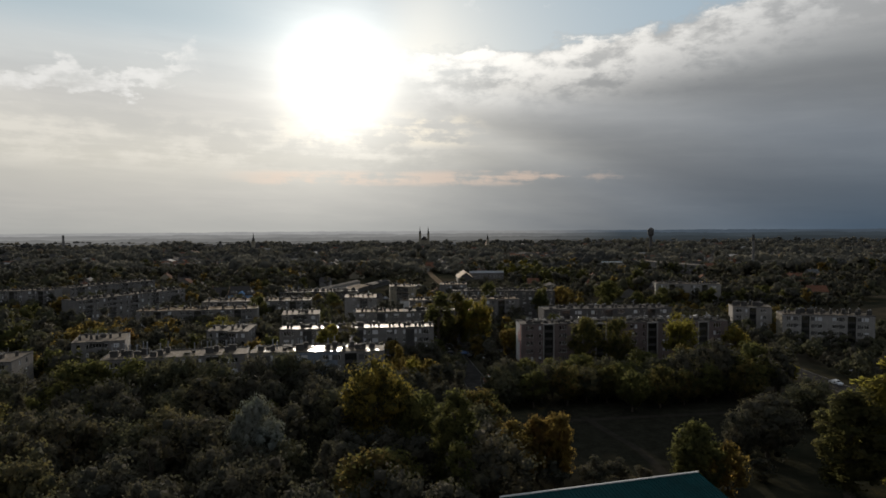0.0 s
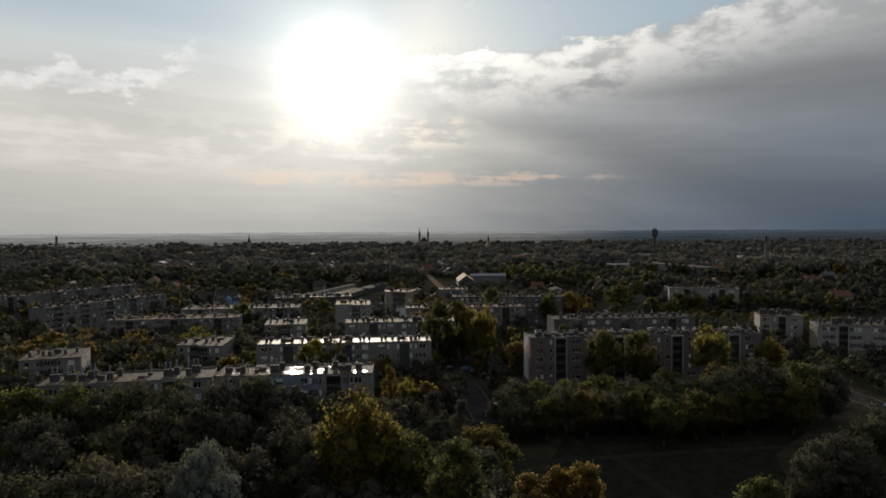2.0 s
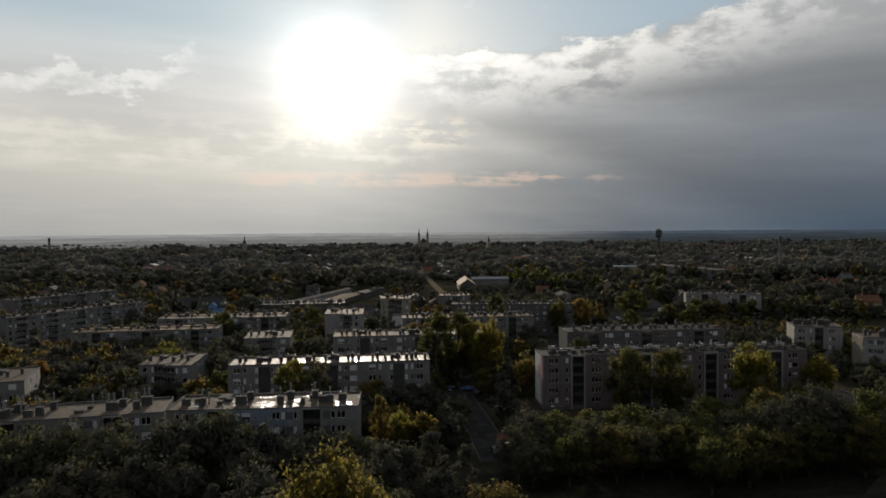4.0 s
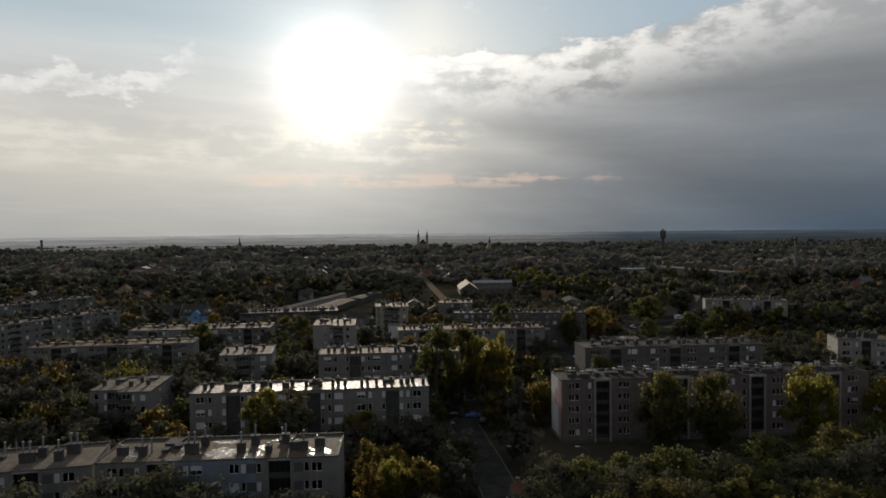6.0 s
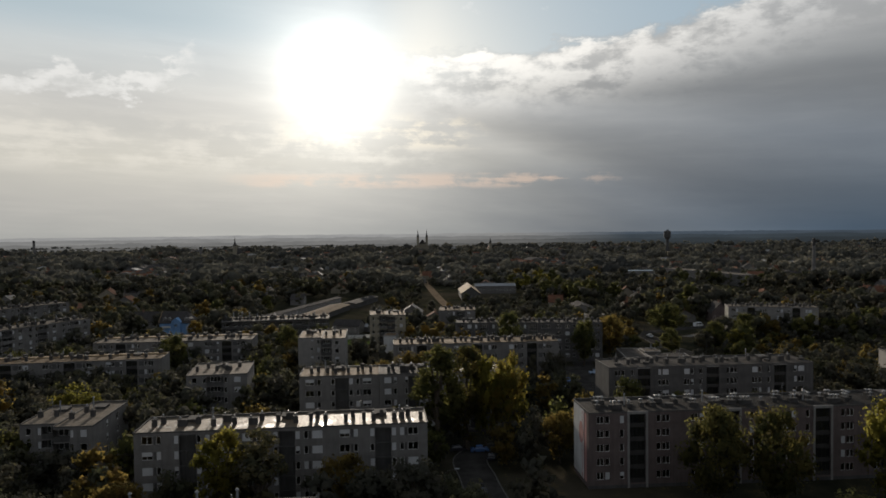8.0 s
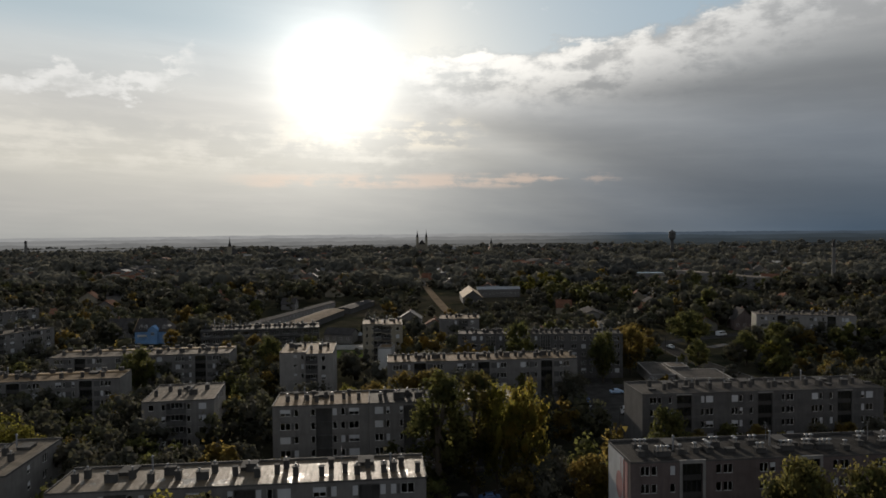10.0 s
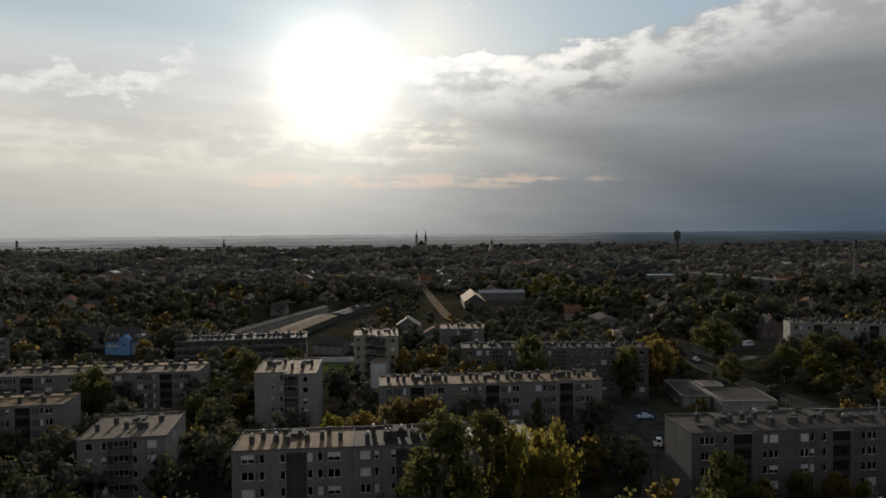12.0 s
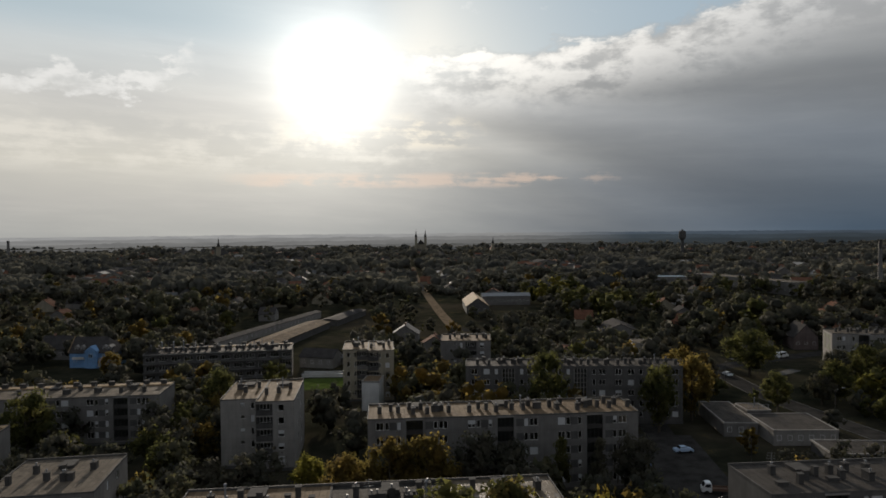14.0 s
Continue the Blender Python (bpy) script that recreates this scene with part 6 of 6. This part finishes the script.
def far_roofs():
    rng = random.Random(9)
    vs, fs, mats = [], [], []
    for i in range(1000):
        y = 760 + 1300 * rng.random() ** 1.2
        x = rng.uniform(-.78, .78) * y
        if abs(x - float(np.interp(y, [706, 900, 1200], [-12, -28, -46]))) < 16 and y < 1300:
            continue
        w2, d2 = rng.uniform(4, 8), rng.uniform(4, 9)
        if rng.random() < .05:
            w2, d2 = w2 * 3, d2 * 1.5
        e, r = rng.uniform(2.8, 4.6), rng.uniform(2.2, 4.0)
        t = rng.uniform(0, math.pi)
        ca, sa = math.cos(t), math.sin(t)
        b = len(vs)
        for px, py, pz in ((-w2, -d2, 0), (w2, -d2, 0), (w2, d2, 0), (-w2, d2, 0), (-w2, -d2, e), (w2, -d2, e), (w2, d2, e), (-w2, d2, e), (0, -d2, e + r), (0, d2, e + r)):
            vs.append((x + px * ca - py * sa, y + px * sa + py * ca, pz))
        for f, mt in (((0, 1, 5, 8, 4), 0), ((1, 2, 6, 5), 0), ((2, 3, 7, 9, 6), 0), ((3, 0, 4, 7), 0), ((5, 6, 9, 8), 1), ((7, 4, 8, 9), 1)):
            fs.append([b + j for j in f])
            mats.append(mt if mt == 0 else rng.choice((1, 1, 2, 2, 2, 2, 3)))
    me = bpy.data.meshes.new("rooftops")
    me.from_pydata(vs, [], fs)
    for mt in (M_PANEL, M_TILE, M_TILE_D, M_ROOF_FAR):
        me.materials.append(mt)
    me.polygons.foreach_set("material_index", mats)
    me.update()
    tagged(new("rooftops", me), "houses of the town far off among trees", "houses", kind="stuff")


far_roofs()


# Haze painted as emission, paler on the sun's side; the ridges take no light.
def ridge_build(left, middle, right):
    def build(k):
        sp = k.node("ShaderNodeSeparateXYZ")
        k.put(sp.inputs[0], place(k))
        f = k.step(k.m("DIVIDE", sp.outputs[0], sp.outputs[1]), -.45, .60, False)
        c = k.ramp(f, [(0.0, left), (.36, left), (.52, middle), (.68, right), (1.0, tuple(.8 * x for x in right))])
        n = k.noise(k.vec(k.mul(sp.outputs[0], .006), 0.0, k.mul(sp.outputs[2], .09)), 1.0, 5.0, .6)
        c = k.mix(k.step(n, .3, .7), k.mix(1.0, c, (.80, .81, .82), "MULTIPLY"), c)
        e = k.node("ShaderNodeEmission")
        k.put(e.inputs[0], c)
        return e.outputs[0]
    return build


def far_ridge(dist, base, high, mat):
    """One of the last lines of woods before the sky, haze painted as its glow."""
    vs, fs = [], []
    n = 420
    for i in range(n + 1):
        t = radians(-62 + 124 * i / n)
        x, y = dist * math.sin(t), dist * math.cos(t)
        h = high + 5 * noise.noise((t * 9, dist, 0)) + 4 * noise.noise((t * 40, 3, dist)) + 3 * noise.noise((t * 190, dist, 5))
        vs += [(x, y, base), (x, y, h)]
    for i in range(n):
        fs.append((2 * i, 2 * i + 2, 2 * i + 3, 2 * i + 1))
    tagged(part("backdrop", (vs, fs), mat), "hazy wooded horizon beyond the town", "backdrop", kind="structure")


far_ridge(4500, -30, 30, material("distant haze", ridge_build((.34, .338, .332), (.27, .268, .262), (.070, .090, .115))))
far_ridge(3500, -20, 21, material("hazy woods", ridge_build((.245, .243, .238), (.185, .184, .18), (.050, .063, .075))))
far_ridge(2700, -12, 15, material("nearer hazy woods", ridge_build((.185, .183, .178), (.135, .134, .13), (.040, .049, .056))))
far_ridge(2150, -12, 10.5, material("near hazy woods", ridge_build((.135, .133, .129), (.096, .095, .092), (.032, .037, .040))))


# ---- cars, lamps ----
def car_master(mat, label):
    ob = thing("car", label, "car", pose(0, 0, 0), "parked cars")
    bm = bmesh.new()
    prof = [(-2.1, .35), (-2.1, .78), (-1.95, .92), (-1.3, .98), (-.75, 1.42), (.55, 1.45), (1.15, 1.0), (1.95, .85), (2.1, .7), (2.1, .35)]
    l = [bm.verts.new((x, -.84 if z < 1.1 else -.66, z)) for x, z in prof]
    r = [bm.verts.new((x, .84 if z < 1.1 else .66, z)) for x, z in prof]
    for i in range(len(prof)):
        j = (i + 1) % len(prof)
        bm.faces.new((l[i], l[j], r[j], r[i]))
    bm.faces.new(list(reversed(l)))
    bm.faces.new(r)
    bmesh.ops.recalc_face_normals(bm, faces=bm.faces[:])
    part("body", bm, mat, ob)
    bm = bmesh.new()
    for s in (-1, 1):
        quad(bm, (-.95, s * .80, 1.02), (.95, s * .80, 1.02), (.5, s * .70, 1.36), (-.7, s * .70, 1.36))
    quad(bm, (.63, -.62, 1.42), (.63, .62, 1.42), (1.16, .74, 1.03), (1.16, -.74, 1.03))
    quad(bm, (-.84, -.62, 1.39), (-.84, .62, 1.39), (-1.32, .74, 1.01), (-1.32, -.74, 1.01))
    part("glazing", bm, M_CARGLASS, ob, "dark car windows")
    for x in (-1.3, 1.3):
        for s in (-1, 1):
            bm = bmesh.new()
            tube(bm, (x, s * .66, .31), (x, s * .87, .31), .31, .31, 12)
            part("wheel", bm, M_TYRE, ob)
    return ob


M_CARGLASS = material("car glass", lambda k: surface(k, (.015, .017, .02), .06, 0.0, None, .02, .6))
PAINTS = [(material("car paint " + n, lambda k, c=c: surface(k, c, .22, .0, None, .02, .6)), "parked %s saloon car" % n)
          for n, c in (("white", (.72, .73, .74)), ("silver", (.45, .47, .50)), ("blue", (.08, .15, .32)), ("dark", (.03, .03, .035)), ("red", (.30, .03, .025)), ("light blue", (.42, .55, .72)))]
CAR_MASTERS = {}
CARS = ((52.2, 346.6, 5, 5), (39.3, 326.4, 60, 3), (40.6, 334.8, 75, 2), (95.2, 425.5, 95, 0),
        (121.2, 210.2, 100, 0), (2.3, 265.0, 4, 3), (7.4, 264.2, 4, 2), (9.9, 259.5, 80, 3), (11.5, 205.0, 95, 3),
        (-58.5, 215.0, 90, 1), (-58.5, 225.0, 90, 3), (6.5, 240.0, 98, 3))
for x, y, r, k in CARS:
    m = pose(x, y, .045, 0, 0, r)
    if k not in CAR_MASTERS:
        CAR_MASTERS[k] = car_master(*PAINTS[k])
        CAR_MASTERS[k].matrix_basis = m
    else:
        copy_thing(CAR_MASTERS[k], m)


def van(x, y, r):
    ob = thing("van", "white delivery van standing on the road", "van", pose(x, y, .05, 0, 0, r))
    bm = bmesh.new()
    prof = [(-2.6, .4), (-2.6, 2.3), (1.2, 2.35), (1.9, 1.4), (2.6, 1.15), (2.65, .4)]
    l = [bm.verts.new((a, -.95, z)) for a, z in prof]
    q = [bm.verts.new((a, .95, z)) for a, z in prof]
    for i in range(len(prof)):
        j = (i + 1) % len(prof)
        bm.faces.new((l[i], l[j], q[j], q[i]))
    bm.faces.new(list(reversed(l)))
    bm.faces.new(q)
    bmesh.ops.recalc_face_normals(bm, faces=bm.faces[:])
    part("body", bm, PAINTS[0][0], ob)
    bm = bmesh.new()
    for s in (-1, 1):
        quad(bm, (-2.2, s * .955, 1.45), (1.4, s * .955, 1.45), (1.1, s * .955, 2.1), (-2.2, s * .955, 2.1))
    part("glazing", bm, M_CARGLASS, ob, "dark side windows")
    for a in (-1.6, 1.7):
        for s in (-1, 1):
            bm = bmesh.new()
            tube(bm, (a, s * .75, .36), (a, s * .98, .36), .36, .36, 12)
            part("wheel", bm, M_TYRE, ob)


van(129.3, 456.6, 26)


def flatbed(x, y, r):
    """A small lorry with a white cab and an open load bed."""
    ob = thing("truck", "small white flatbed truck parked beside a block", "truck", pose(x, y, .05, 0, 0, r))
    bm = bmesh.new()
    prof = [(.6, .45), (.6, 2.0), (.8, 2.15), (1.75, 2.1), (2.25, 1.35), (2.4, 1.2), (2.4, .45)]
    l = [bm.verts.new((a, -.88, z)) for a, z in prof]
    q = [bm.verts.new((a, .88, z)) for a, z in prof]
    for i in range(len(prof)):
        j = (i + 1) % len(prof)
        bm.faces.new((l[i], l[j], q[j], q[i]))
    bm.faces.new(list(reversed(l)))
    bm.faces.new(q)
    bmesh.ops.recalc_face_normals(bm, faces=bm.faces[:])
    part("cab", bm, PAINTS[0][0], ob)
    bm = bmesh.new()
    quad(bm, (1.80, -.78, 2.04), (1.80, .78, 2.04), (2.24, .82, 1.40), (2.24, -.82, 1.40))
    for s in (-1, 1):
        quad(bm, (.8, s * .886, 1.35), (1.9, s * .886, 1.35), (1.65, s * .886, 1.95), (.8, s * .886, 1.95))
    part("glazing", bm, M_CARGLASS, ob, "dark cab windows")
    bm = bmesh.new()
    box(bm, -2.6, -.95, .75, .5, .95, .88)
    for y0, y1 in ((-.95, -.89), (.89, .95)):
        box(bm, -2.6, y0, .88, .5, y1, 1.2)
    box(bm, -2.6, -.89, .88, -2.54, .89, 1.2)
    part("load_bed", bm, M_RUST, ob, "open brown load bed")
    for a in (-1.7, 1.5):
        for s in (-1, 1):
            bm = bmesh.new()
            tube(bm, (a, s * .66, .38), (a, s * .90, .38), .38, .38, 12)
            part("wheel", bm, M_TYRE, ob)


flatbed(49.6, 322.6, 170)


def lamp_master():
    ob = thing("street_lamp", "dark steel street lamp with a grey head", "street lamp", pose(0, 0, 0), "street lamps along the street")
    bm = bmesh.new()
    tube(bm, (0, 0, 0), (0, 0, 8.0), .11, .07, 8)
    part("pole", bm, M_DARKF, ob)
    bm = bmesh.new()
    tube(bm, (0, 0, 7.9), (.9, 0, 8.5), .05, .045, 6)
    tube(bm, (.9, 0, 8.5), (2.0, 0, 8.7), .045, .04, 6)
    part("arm", bm, M_DARKF, ob)
    bm = bmesh.new()
    box(bm, 1.8, -.16, 8.62, 2.6, .16, 8.8)
    part("lamp_head", bm, M_METAL, ob)
    return ob


post = lamp_master()
post.matrix_basis = pose(-.6, 228.7, 0, 0, 0, 0)
for x, y, r in ((14.4, 212.2, 180), (27.4, 211.7, 180), (10.0, 185, 0), (41, 300, 0), (60.0, 330, 180), (113, 330, 0), (100, 370, 0), (88, 410, 0), (116, 190, 180), (116, 226, 180)):
    copy_thing(post, pose(x, y, 0, 0, 0, r))


# ---- painted gables ----
def gable_paint(parent, depth, height, kind):
    """Painted fields on the gable at the block's own left end."""
    if kind == "stripes":
        bm = bmesh.new()
        box(bm, -.018, 3.1, .9, -.003, depth - .1, height - .3)
        part("painted_field", bm, M_WHITE, parent, "pale painted gable field")
        for i, y in enumerate((1.3, 3.0, 4.2)):
            bm = bmesh.new()
            box(bm, -.03, y, 1.0, -.004, y + (.35 if i else 2.0) * (.5 if i else .6), height - .6)
            part("painted_stripe", bm, M_PINK if i == 0 else M_RED, parent, "faded red painted stripe")
        bm = bmesh.new()
        n = 20
        c = bm.verts.new((-.045, 5.0, 9.8))
        ring = [bm.verts.new((-.045, 5.0 + 1.6 * math.cos(2 * math.pi * i / n), 9.8 + 2.2 * math.sin(2 * math.pi * i / n))) for i in range(n)]
        for i in range(n):
            bm.faces.new((c, ring[(i + 1) % n], ring[i]))
        part("painted_disc", bm, M_PINK, parent, "faded red painted disc")
    if kind == "mural":
        bm = bmesh.new()
        box(bm, -.03, 1.8, 7.2, -.004, depth - 1.8, height - .9)
        part("mural_field", bm, M_MURAL, parent, "dark greenish painted mural field")
        for y, z, r in ((depth * .40, 10.2, 1.2), (depth * .60, 10.6, 1.0), (depth * .55, 8.6, .9)):
            bm = bmesh.new()
            n = 14
            c = bm.verts.new((-.045, y, z))
            ring = [bm.verts.new((-.045, y + r * math.cos(2 * math.pi * i / n), z + r * (1 + .2 * math.sin(i * 2.3)) * math.sin(2 * math.pi * i / n))) for i in range(n)]
            for i in range(n):
                bm.faces.new((c, ring[(i + 1) % n], ring[i]))
            part("mural_shape", bm, M_PANEL, parent, "pale painted mural shape")
    if kind == "ribs":
        for i in range(9):
            y = depth * (i + .5) / 9
            bm = bmesh.new()
            box(bm, -.16, y - .22, .8, -.004, y + .22, height - .5)
            part("gable_rib", bm, M_PANEL_Y, parent)


gable_paint(block_c, 10.6, 15.0, "stripes")
gable_paint(block_k, 10.5, 13.5, "mural")
gable_paint(block_l, 11.0, 13.0, "ribs")


# ---- yard by the point blocks ----
# brighter copy of the lawn colour, with sunlight painted in
flat_strip("lawn", [(-49, 419), (-33, 420)], 17.0, .02, stained("lawn with sun in its colour", (.075, .105, .028), 1.0, .4, spec=.0, streaky=False), "small green lawn behind a point block", category="lawn")
for y in (429.5, 434.0):
    bm = bmesh.new()
    box(bm, -51, y, 0, -34, y + .35, 1.1)
    box(bm, -51.1, y - .08, 1.1, -33.9, y + .43, 1.2)
    tagged(part("garden_wall", bm, M_WHITE), "low whitewashed garden wall", "wall", "low garden walls")
